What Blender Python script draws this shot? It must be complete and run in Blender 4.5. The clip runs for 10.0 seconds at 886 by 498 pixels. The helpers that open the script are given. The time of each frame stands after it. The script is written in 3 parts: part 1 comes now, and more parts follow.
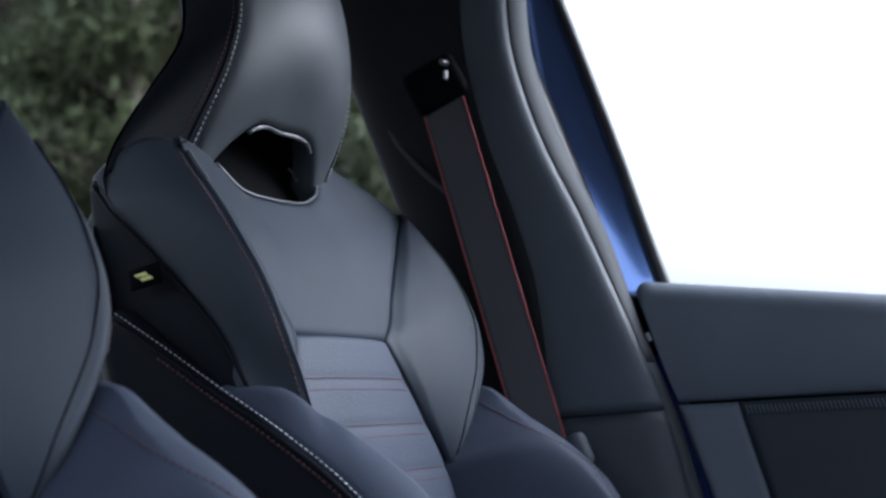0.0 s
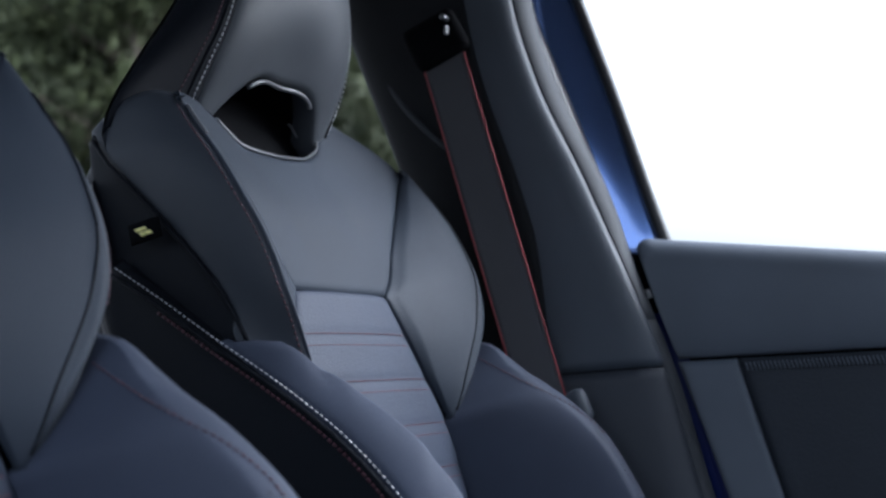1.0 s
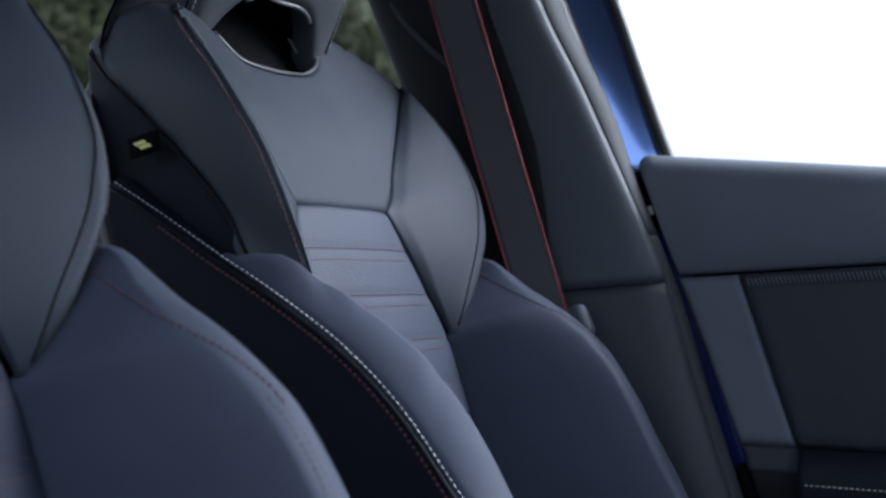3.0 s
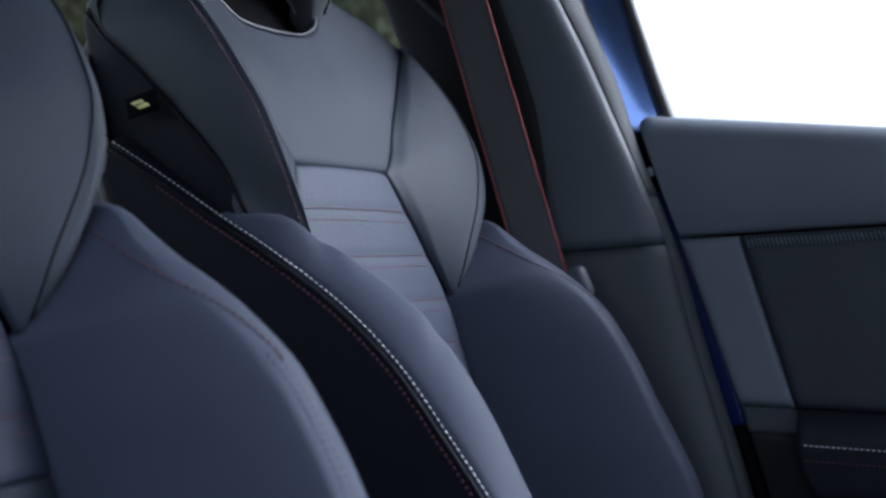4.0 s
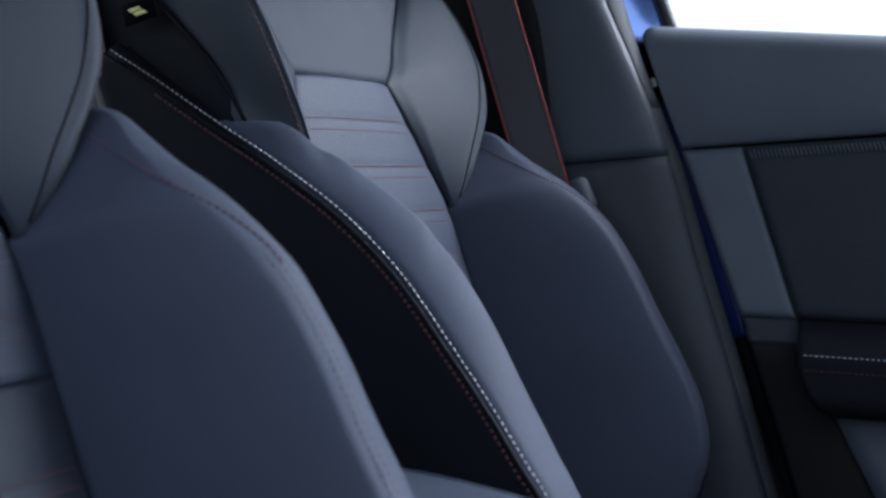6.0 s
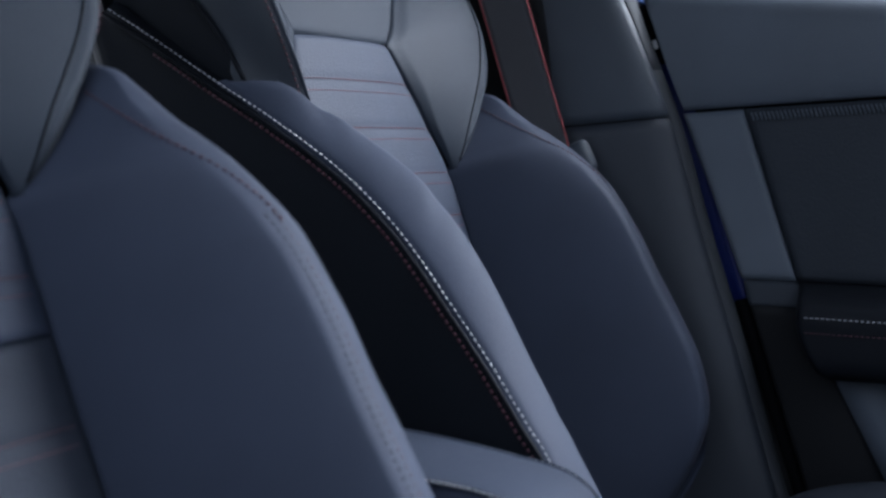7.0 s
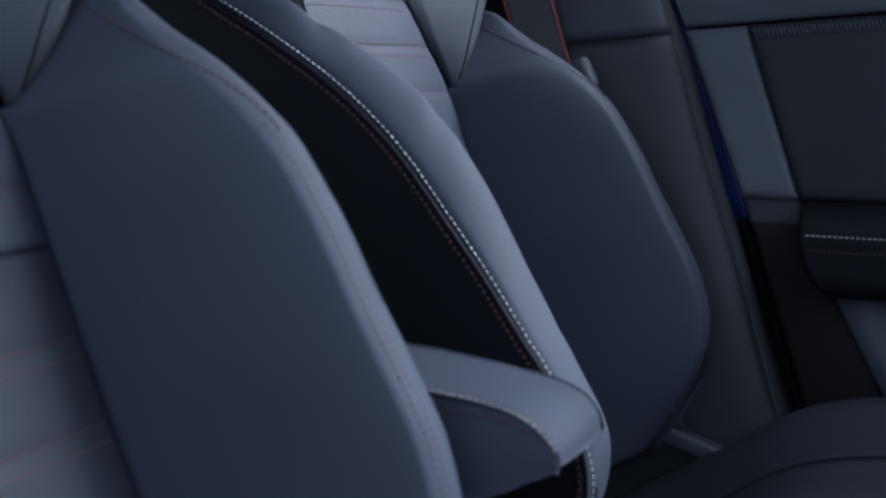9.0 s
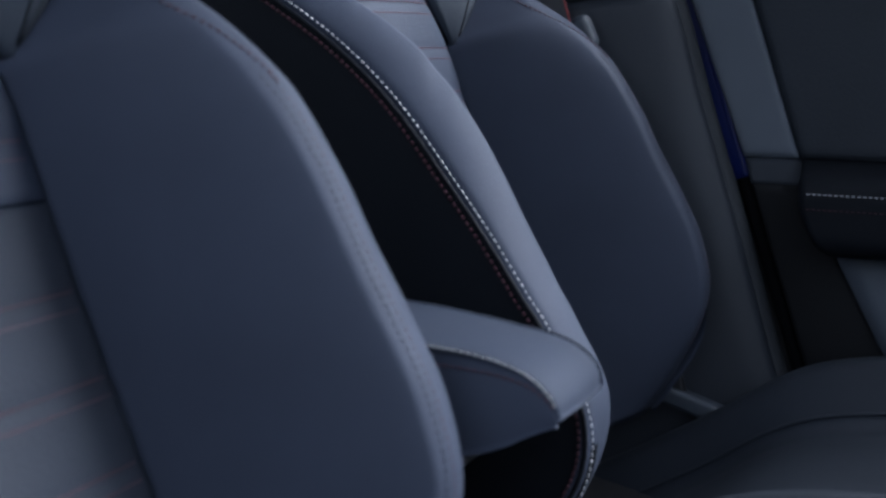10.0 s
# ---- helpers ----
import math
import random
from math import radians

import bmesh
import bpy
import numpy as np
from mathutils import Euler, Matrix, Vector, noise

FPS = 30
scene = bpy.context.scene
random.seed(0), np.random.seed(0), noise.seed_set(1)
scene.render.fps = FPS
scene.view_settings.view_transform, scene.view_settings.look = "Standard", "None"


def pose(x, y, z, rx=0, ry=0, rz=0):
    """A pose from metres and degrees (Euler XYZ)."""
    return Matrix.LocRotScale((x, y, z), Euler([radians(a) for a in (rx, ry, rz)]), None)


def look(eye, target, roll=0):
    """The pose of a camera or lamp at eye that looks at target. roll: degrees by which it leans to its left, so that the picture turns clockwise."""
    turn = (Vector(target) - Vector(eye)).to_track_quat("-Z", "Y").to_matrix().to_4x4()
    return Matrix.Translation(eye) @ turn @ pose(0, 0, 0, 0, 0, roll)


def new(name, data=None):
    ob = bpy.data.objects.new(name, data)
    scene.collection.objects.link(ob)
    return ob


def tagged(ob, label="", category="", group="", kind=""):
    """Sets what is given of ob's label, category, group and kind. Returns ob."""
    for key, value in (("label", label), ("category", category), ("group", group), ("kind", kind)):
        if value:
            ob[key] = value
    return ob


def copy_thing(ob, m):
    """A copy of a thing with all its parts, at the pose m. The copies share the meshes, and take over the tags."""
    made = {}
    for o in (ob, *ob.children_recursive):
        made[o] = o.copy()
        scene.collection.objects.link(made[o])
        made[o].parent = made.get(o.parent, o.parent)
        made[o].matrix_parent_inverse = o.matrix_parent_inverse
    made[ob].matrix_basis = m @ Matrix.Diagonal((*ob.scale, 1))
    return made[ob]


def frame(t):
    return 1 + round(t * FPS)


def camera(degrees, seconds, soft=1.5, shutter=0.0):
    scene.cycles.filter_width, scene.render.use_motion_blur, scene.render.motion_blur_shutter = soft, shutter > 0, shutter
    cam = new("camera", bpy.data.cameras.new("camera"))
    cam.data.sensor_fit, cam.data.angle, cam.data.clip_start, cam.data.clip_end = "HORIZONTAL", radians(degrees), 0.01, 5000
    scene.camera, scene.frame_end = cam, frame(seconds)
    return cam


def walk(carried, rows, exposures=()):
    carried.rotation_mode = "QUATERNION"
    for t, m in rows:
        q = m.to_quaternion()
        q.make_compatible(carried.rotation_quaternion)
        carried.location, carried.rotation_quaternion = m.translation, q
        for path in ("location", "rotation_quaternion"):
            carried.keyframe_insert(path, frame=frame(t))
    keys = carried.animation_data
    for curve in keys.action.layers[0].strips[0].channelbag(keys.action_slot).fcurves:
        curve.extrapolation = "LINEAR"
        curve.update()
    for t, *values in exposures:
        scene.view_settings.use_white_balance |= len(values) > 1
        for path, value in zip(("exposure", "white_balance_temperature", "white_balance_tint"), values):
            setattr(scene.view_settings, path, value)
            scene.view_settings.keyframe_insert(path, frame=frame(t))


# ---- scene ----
cam = camera(38.0, 10.0, soft=2.5)
PATH = [
    (0, (-0.821, -0.626, 1.059), (0.987, 0.205, 1.269), 0.5),
    (0.5, (-0.821, -0.63, 1.055), (0.987, 0.206, 1.231), 0.5),
    (1, (-0.818, -0.625, 1.054), (0.994, 0.208, 1.203), 0.6),
    (1.5, (-0.818, -0.628, 1.049), (0.994, 0.209, 1.174), 0.5),
    (2, (-0.817, -0.628, 1.049), (0.996, 0.211, 1.145), 0.5),
    (2.5, (-0.816, -0.631, 1.045), (0.997, 0.212, 1.111), 0.5),
    (3, (-0.814, -0.629, 1.041), (0.999, 0.213, 1.077), 0.5),
    (4.5, (-0.811, -0.63, 1.031), (1.001, 0.215, 0.992), 0.4),
    (5, (-0.811, -0.632, 1.029), (1.0, 0.215, 0.962), 0.4),
    (5.5, (-0.809, -0.631, 1.025), (1.0, 0.216, 0.925), 0.4),
    (6, (-0.808, -0.632, 1.02), (0.999, 0.215, 0.886), 0.3),
    (7.5, (-0.804, -0.629, 1.01), (0.998, 0.214, 0.803), 0.3),
    (8, (-0.803, -0.629, 1.006), (0.996, 0.213, 0.772), 0.2),
    (8.5, (-0.801, -0.628, 1.004), (0.994, 0.212, 0.742), 0.2),
    (9, (-0.801, -0.629, 0.998), (0.991, 0.211, 0.709), 0.1),
    (9.5, (-0.8, -0.628, 0.996), (0.989, 0.21, 0.681), 0.2),
    (10, (-0.798, -0.628, 0.99), (0.986, 0.208, 0.648), 0.1),
]
walk(cam, [(t, look(eye, target, roll)) for t, eye, target, roll in PATH])
cam.data.dof.use_dof = True
cam.data.dof.focus_distance = 1.28
cam.data.dof.aperture_fstop = 5.0
scene.view_settings.exposure = 1.75
scene.view_settings.use_white_balance = True
scene.view_settings.white_balance_temperature = 5550

# ---- light: an overcast day ----
world = bpy.data.worlds.new("world")
scene.world = world
world.use_nodes = True
wn = world.node_tree.nodes
sky = wn.new("ShaderNodeTexSky")
sky.sky_type, sky.sun_disc = "NISHITA", False
sky.sun_elevation, sky.sun_rotation = radians(38), radians(153)
sky.air_density, sky.dust_density, sky.ozone_density = 1.0, 6.0, 1.0
wn["Background"].inputs["Strength"].default_value = 0.17
grey = wn.new("ShaderNodeHueSaturation")
grey.inputs["Saturation"].default_value = 0.25
world.node_tree.links.new(sky.outputs["Color"], grey.inputs["Color"])
world.node_tree.links.new(grey.outputs["Color"], wn["Background"].inputs["Color"])
sun = new("sun", bpy.data.lights.new("sun", "SUN"))
sun.data.energy, sun.data.angle, sun.data.color = 0.15, radians(40), (1.0, 0.98, 0.96)
sun.matrix_world = look((2.2, -4.4, 3.8), (0, 0, 0))


# ---- materials ----
def material(name, color, rough=0.5, metal=0.0, vary=0.15, vary_scale=6.0, bump=0.1, bump_scale=400.0, pebble=False, coat=0.0, spec=0.5, second=None):
    m = bpy.data.materials.new(name)
    m.use_nodes = True
    n, l = m.node_tree.nodes, m.node_tree.links
    b = n["Principled BSDF"]
    b.inputs["Roughness"].default_value, b.inputs["Metallic"].default_value = rough, metal
    b.inputs["Coat Weight"].default_value, b.inputs["Specular IOR Level"].default_value = coat, spec
    b.inputs["Coat Roughness"].default_value = 0.05
    co = n.new("ShaderNodeTexCoord")
    big = n.new("ShaderNodeTexNoise")
    big.inputs["Scale"].default_value, big.inputs["Detail"].default_value = vary_scale, 5
    l.new(co.outputs["Object"], big.inputs["Vector"])
    ramp = n.new("ShaderNodeValToRGB")
    other = second or tuple(c * (1 - vary) for c in color)
    ramp.color_ramp.elements[0].color = (*other, 1)
    ramp.color_ramp.elements[1].color = (*(c * (1 + vary * 0.6) for c in color), 1)
    ramp.color_ramp.elements[0].position, ramp.color_ramp.elements[1].position = 0.3, 0.7
    l.new(big.outputs["Fac"], ramp.inputs["Fac"])
    l.new(ramp.outputs["Color"], b.inputs["Base Color"])
    fine = n.new("ShaderNodeTexVoronoi" if pebble else "ShaderNodeTexNoise")
    fine.inputs["Scale"].default_value = bump_scale
    l.new(co.outputs["Object"], fine.inputs["Vector"])
    rr = n.new("ShaderNodeMapRange")
    rr.inputs["To Min"].default_value, rr.inputs["To Max"].default_value = max(rough - 0.06, 0.02), min(rough + 0.06, 1)
    l.new(big.outputs["Fac"], rr.inputs["Value"])
    l.new(rr.outputs["Result"], b.inputs["Roughness"])
    if bump:
        bp = n.new("ShaderNodeBump")
        bp.inputs["Strength"].default_value, bp.inputs["Distance"].default_value = bump, 0.001
        l.new(fine.outputs["Distance" if pebble else "Fac"], bp.inputs["Height"])
        l.new(bp.outputs["Normal"], b.inputs["Normal"])
    return m


LEATHER = material("grey_leather", (0.0435, 0.0525, 0.079), 0.64, bump=0.25, bump_scale=900, pebble=True, spec=0.22)
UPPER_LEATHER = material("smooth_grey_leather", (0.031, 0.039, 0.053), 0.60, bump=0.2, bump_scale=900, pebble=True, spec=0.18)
# upper leather lightened and glossed: stands in for light falling on the head pad
LIT_LEATHER = material("lit_grey_leather", (0.066, 0.073, 0.084), 0.46, bump=0.2, bump_scale=900, pebble=True, spec=0.42)
# grey leather darkened to offset the sky light on the armrest's top
DIMMED_LEATHER = material("dimmed_leather", (0.032, 0.040, 0.062), 0.62, bump=0.25, bump_scale=900, pebble=True, spec=0.22)
DULL_BLACK = material("dull_black_plastic", (0.010, 0.0105, 0.012), 0.75, bump=0.2, bump_scale=700, pebble=True, spec=0.2)
CHARCOAL = material("charcoal_leather", (0.035, 0.041, 0.051), 0.52, bump=0.25, bump_scale=900, pebble=True, spec=0.25)
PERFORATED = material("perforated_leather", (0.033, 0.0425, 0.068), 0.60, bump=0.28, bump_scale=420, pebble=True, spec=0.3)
# the centre panel's perforated leather, darkened for the shade low on the back
SHADED_PERFORATED = material("shaded_perforated_leather", (0.025, 0.031, 0.045), 0.62, bump=0.28, bump_scale=420, pebble=True, spec=0.22)
BLACK_LEATHER = material("black_leather", (0.0075, 0.009, 0.0125), 0.58, bump=0.25, bump_scale=900, pebble=True, spec=0.10)
PIPING = material("satin_piping", (0.10, 0.105, 0.115), 0.3, bump=0.05)
WHITE_THREAD = material("white_thread", (0.52, 0.53, 0.55), 0.6, bump=0.1)
RED_THREAD = material("red_thread", (0.068, 0.022, 0.032), 0.6, bump=0.1)
ROSE_THREAD = material("faded_red_thread", (0.125, 0.048, 0.064), 0.7, bump=0.1)
DARK_THREAD = material("dark_thread", (0.020, 0.025, 0.038), 0.6, bump=0.1)
LOWER_TRIM = material("dark_grained_plastic", (0.021, 0.026, 0.036), 0.55, bump=0.35, bump_scale=700, pebble=True)
DOOR_TRIM = material("door_lining_plastic", (0.083, 0.098, 0.123), 0.6, bump=0.35, bump_scale=700, pebble=True)
TRIM = material("grained_plastic", (0.040, 0.050, 0.066), 0.55, bump=0.35, bump_scale=700, pebble=True)
DARK_TRIM = material("dark_plastic", (0.011, 0.0115, 0.014), 0.5, bump=0.3, bump_scale=700, pebble=True)
SEAL = material("grey_rubber_seal", (0.040, 0.044, 0.050), 0.7, bump=0.05, spec=0.2)
MATTE_BLACK = material("matte_black_plastic", (0.003, 0.0032, 0.004), 0.85, bump=0.2, spec=0.05)
INSERT = material("woven_insert", (0.024, 0.029, 0.038), 0.7, bump=0.6, bump_scale=350, spec=0.3)
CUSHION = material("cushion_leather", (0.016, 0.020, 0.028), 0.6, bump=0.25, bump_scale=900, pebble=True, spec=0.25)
RUBBER = material("black_rubber", (0.012, 0.012, 0.013), 0.5, bump=0.1)
PAINT = material("blue_car_paint", (0.17, 0.27, 0.60), 0.14, metal=0.8, vary=0.05, bump=0.0, coat=1.0)
# the car's blue, darkened and dulled: the door gap's shade is in the colour
SHADED_BLUE = material("shaded_blue_paint", (0.007, 0.014, 0.10), 0.45, vary=0.1, bump=0.05, spec=0.3)
WEBBING = material("grey_webbing", (0.05, 0.05, 0.055), 0.75, bump=0.5, bump_scale=1100)
RED_EDGE = material("red_webbing_edge", (0.24, 0.036, 0.038), 0.6, bump=0.1)
METAL = material("brushed_metal", (0.22, 0.225, 0.235), 0.4, metal=1.0, bump=0.05)
YELLOW = material("yellow_print", (0.85, 0.80, 0.30), 0.6, bump=0.05)
CARPET = material("black_carpet", (0.02, 0.02, 0.022), 0.95, bump=1.0, bump_scale=500)
HEADLINER = material("dark_headliner", (0.03, 0.03, 0.033), 0.9, bump=0.4, bump_scale=600)
FILL_GROUND = material("fill_ground", (0.20, 0.195, 0.19), 0.9, vary=0.3, vary_scale=0.6, bump=1.0, bump_scale=60)
BARK = material("bark", (0.09, 0.075, 0.06), 0.9, vary=0.4, vary_scale=5, bump=1.0, bump_scale=30)
LEAF = material("leaves", (0.042, 0.052, 0.021), 0.7, vary=0.45, vary_scale=0.7, bump=0.0, spec=0.2, second=(0.010, 0.014, 0.007))


# ---- mesh helpers ----
def smooth_curve(xs, ys):
    """A cubic curve through a few control values."""
    xs, ys = np.array(xs, float), np.array(ys, float)
    if xs[0] > xs[-1]:
        xs, ys = xs[::-1], ys[::-1]
    d = np.diff(ys) / np.diff(xs)
    k = np.concatenate(([d[0]], (d[1:] + d[:-1]) / 2, [d[-1]]))
    k[1:-1][d[1:] * d[:-1] <= 0] = 0

    def f(x):
        x = min(max(x, xs[0]), xs[-1])
        i = min(int(np.searchsorted(xs, x, "right")) - 1, len(xs) - 2)
        h = xs[i + 1] - xs[i]
        s = (x - xs[i]) / h
        return float((2 * s**3 - 3 * s**2 + 1) * ys[i] + (s**3 - 2 * s**2 + s) * h * k[i] + (3 * s**2 - 2 * s**3) * ys[i + 1] + (s**3 - s**2) * h * k[i + 1])
    return f


def mix(a, b, s):
    return a + (b - a) * s


def part(name, bm, mat, parent, label=""):
    me = bpy.data.meshes.new(name)
    bmesh.ops.recalc_face_normals(bm, faces=bm.faces)
    bm.to_mesh(me)
    bm.free()
    me.materials.append(mat)
    for p in me.polygons:
        p.use_smooth = True
    ob = new(name, me)
    if parent:
        ob.parent = parent
    return tagged(ob, label)


def thing(name, at, label, category, group="", kind=""):
    ob = new(name)
    ob.location = at
    return tagged(ob, label, category, group, kind)


def patch_bm(fn, nu, nv, groove=0.004, width=0.006, skirt=0.012, sides="lrbt", flip=False):
    """A padded panel: a grid over fn(s, t), sunk along the edges named in sides, with a turned-in border."""
    P = [[Vector(fn(i / nu, j / nv)) for i in range(nu + 1)] for j in range(nv + 1)]
    N = []
    for j in range(nv + 1):
        row = []
        for i in range(nu + 1):
            a = P[j][min(i + 1, nu)] - P[j][max(i - 1, 0)]
            b = P[min(j + 1, nv)][i] - P[max(j - 1, 0)][i]
            c = a.cross(b)
            c = c.normalized() if c.length > 1e-12 else Vector((0, -1, 0))
            row.append(-c if flip else c)
        N.append(row)
    bm = bmesh.new()
    V = []
    for j in range(nv + 1):
        row = []
        for i in range(nu + 1):
            d = 1.0
            if "l" in sides:
                d = min(d, (P[j][i] - P[j][0]).length)
            if "r" in sides:
                d = min(d, (P[j][i] - P[j][nu]).length)
            if "b" in sides:
                d = min(d, (P[j][i] - P[0][i]).length)
            if "t" in sides:
                d = min(d, (P[j][i] - P[nv][i]).length)
            row.append(bm.verts.new(P[j][i] - N[j][i] * groove * math.exp(-(d / width) ** 2)))
        V.append(row)
    for j in range(nv):
        for i in range(nu):
            bm.faces.new((V[j][i], V[j][i + 1], V[j + 1][i + 1], V[j + 1][i]))
    if skirt:
        ring = [(0, i) for i in range(nu)] + [(j, nu) for j in range(nv)] + [(nv, i) for i in range(nu, 0, -1)] + [(j, 0) for j in range(nv, 0, -1)]
        low = [bm.verts.new(V[j][i].co - N[j][i] * skirt) for j, i in ring]
        for k, (j, i) in enumerate(ring):
            q = (k + 1) % len(ring)
            a, b = V[j][i], V[ring[q][0]][ring[q][1]]
            bm.faces.new((a, low[k], low[q], b))
    bmesh.ops.remove_doubles(bm, verts=bm.verts, dist=1e-6)
    return bm


def tube_bm(points, radius, sides=8, bm=None):
    bm = bm or bmesh.new()
    pts = [Vector(p) for p in points]
    rings = []
    up = Vector((0.13, 0.31, 0.94))
    for i, p in enumerate(pts):
        t = (pts[min(i + 1, len(pts) - 1)] - pts[max(i - 1, 0)]).normalized()
        a = t.cross(up).normalized()
        b = t.cross(a)
        rings.append([bm.verts.new(p + (a * math.cos(2 * math.pi * k / sides) + b * math.sin(2 * math.pi * k / sides)) * radius) for k in range(sides)])
    for r, q in zip(rings, rings[1:]):
        for k in range(sides):
            bm.faces.new((r[k], r[(k + 1) % sides], q[(k + 1) % sides], q[k]))
    bm.faces.new(rings[0])
    bm.faces.new(rings[-1])
    return bm


def stitches_bm(fn, length, pitch=0.0055, fill=0.68, radius=0.0009):
    """A row of single stitches along fn(t), t from 0 to 1."""
    bm = bmesh.new()
    fine = [Vector(fn(i / 200)) for i in range(201)]
    run = [0.0]
    for a, b in zip(fine, fine[1:]):
        run.append(run[-1] + (b - a).length)
    total = run[-1]
    count = max(2, int(total / pitch))

    def at(s):
        s = min(max(s, 0), total)
        i = min(int(np.searchsorted(run, s, "right")) - 1, 199)
        return fine[i].lerp(fine[i + 1], (s - run[i]) / max(run[i + 1] - run[i], 1e-9))
    for k in range(count):
        jit = 1 + 0.08 * math.sin(k * 12.9898)
        tube_bm([at(k * pitch), at((k + fill * 0.5 * jit) * pitch), at((k + fill * jit) * pitch)], radius, 5, bm)
    return bm


def box_bm(x0, x1, y0, y1, z0, z1, bevel=0.01, seg=3):
    bm = bmesh.new()
    bmesh.ops.create_cube(bm, size=1)
    for v in bm.verts:
        v.co = Vector((mix(x0, x1, v.co.x + 0.5), mix(y0, y1, v.co.y + 0.5), mix(z0, z1, v.co.z + 0.5)))
    if bevel:
        bmesh.ops.bevel(bm, geom=bm.edges[:], offset=bevel, segments=seg, profile=0.6, affect="EDGES")
    return bm


def slab_bm(outline, x0, x1, bevel=0.004, seg=2):
    """A board that stands across the car's side: an outline of (y, z), from x0 to x1, with rounded rims."""
    bm = bmesh.new()
    a = [bm.verts.new((x0, y, z)) for y, z in outline]
    b = [bm.verts.new((x1, y, z)) for y, z in outline]
    n = len(outline)
    bm.faces.new(a)
    bm.faces.new(b[::-1])
    for i in range(n):
        bm.faces.new((a[i], b[i], b[(i + 1) % n], a[(i + 1) % n]))
    bmesh.ops.recalc_face_normals(bm, faces=bm.faces)
    if bevel:
        rim = [e for e in bm.edges if all(v in a for v in e.verts) or all(v in b for v in e.verts)]
        bmesh.ops.bevel(bm, geom=rim, offset=bevel, segments=seg, profile=0.5, affect="EDGES")
    return bm


# ---- the front seat: u across, n forward from the panel, w up along the reclined back ----
RECLINE = radians(18)
CA, SA = math.cos(RECLINE), math.sin(RECLINE)
LIFT = 0.65


def L(u, n, w):
    return Vector((u, -n * CA + w * SA, LIFT + n * SA + w * CA))


panel_half = smooth_curve((-0.46, -0.08, 0.015, 0.09, 0.167), (0.180, 0.174, 0.163, 0.127, 0.090))
upper_half = smooth_curve((0.167, 0.21, 0.25, 0.30, 0.345), (0.090, 0.124, 0.160, 0.199, 0.222))
panel_n = smooth_curve((-0.46, -0.3, -0.08, 0.1, 0.2, 0.27, 0.345, 0.40), (0.035, 0.012, 0.0, 0.003, 0.0, -0.011, -0.040, -0.058))
crest_u = smooth_curve((0.015, 0.06, 0.09, 0.13, 0.17, 0.22, 0.28, 0.34, 0.372), (0.165, 0.193, 0.214, 0.236, 0.246, 0.247, 0.238, 0.222, 0.205))
crest_n = smooth_curve((0.015, 0.05, 0.08, 0.12, 0.17, 0.22, 0.28, 0.34, 0.372), (0.007, 0.030, 0.042, 0.053, 0.056, 0.050, 0.032, 0.002, -0.014))
wing_seam_n = smooth_curve((0.109, 0.16, 0.219, 0.304, 0.36), (0.017, 0.002, -0.028, -0.078, -0.114))
bolster_n = smooth_curve((0.113, 0.05, 0.0, -0.05, -0.105, -0.19, -0.275, -0.325, -0.37, -0.43, -0.46), (0.036, 0.084, 0.127, 0.157, 0.177, 0.195, 0.209, 0.205, 0.182, 0.125, 0.088))
white_n = smooth_curve((0.216, 0.168, 0.112, 0.06, 0.0, -0.06, -0.136, -0.215, -0.277, -0.34, -0.40, -0.46), (-0.103, -0.058, -0.008, 0.040, 0.089, 0.125, 0.155, 0.182, 0.196, 0.190, 0.155, 0.085))
foot_swell = smooth_curve((-0.46, -0.40, -0.35, -0.30, -0.25), (0.05, 0.042, 0.028, 0.010, 0.0))
top_inner = smooth_curve((0.0, 0.07, 0.088, 0.108, 0.128, 0.15, 0.18, 0.21, 0.25), (0.341, 0.346, 0.356, 0.374, 0.386, 0.390, 0.384, 0.368, 0.33))
top_outer = smooth_curve((0.0, 0.068, 0.088, 0.101, 0.118, 0.135, 0.150, 0.170, 0.201, 0.228, 0.240, 0.26), (0.341, 0.350, 0.358, 0.366, 0.388, 0.410, 0.4105, 0.405, 0.387, 0.364, 0.343, 0.31))


upper_out = smooth_curve((0, 0.136, 0.424, 0.75, 0.94, 1.0), (0.088, 0.1213, 0.177, 0.222, 0.2377, 0.240))


def top_w(u):
    return top_outer(u) if u > 0 else top_inner(-u)


def ramp_up(w, w0, w1):
    return ease(min(max((w - w0) / (w1 - w0), 0), 1))


def upper_width(w, side):
    return upper_out((w - 0.167) / 0.178) if side > 0 else upper_half(w) + inner_margin(w)


def crest_width(w, side):
    return crest_u(w) + (0.024 * ramp_up(w, 0.27, 0.36) if side > 0 else -0.008 * ramp_up(w, 0.02, 0.06) * (1 - ramp_up(w, 0.15, 0.30)))


def crest_depth(w, side):
    return crest_n(w) + (0 if side > 0 else 0.006 * ramp_up(w, 0.02, 0.06) * (1 - ramp_up(w, 0.15, 0.30)))


def upper_edge(t, side):
    """The seam between upper panel and wing: (u, w)."""
    u = upper_width(mix(0.167, 0.345, t), side)
    return u, mix(0.167, top_w(side * u), t)


def ease(s):
    return s * s * (3 - 2 * s)


def inner_margin(w):
    """The panels run on a little under the inner wing."""
    return 0.022 * math.exp(-((w - 0.155) / 0.06) ** 2)


def upper_panel(s, t):
    u = (2 * s - 1) * upper_width(mix(0.167, 0.345, t), 1 if s > 0.5 else -1)
    w = mix(0.167, top_w(u), t)
    return L(u, panel_n(w) + 0.2 * max(abs(u) - 0.07, 0) * ease(t), w)


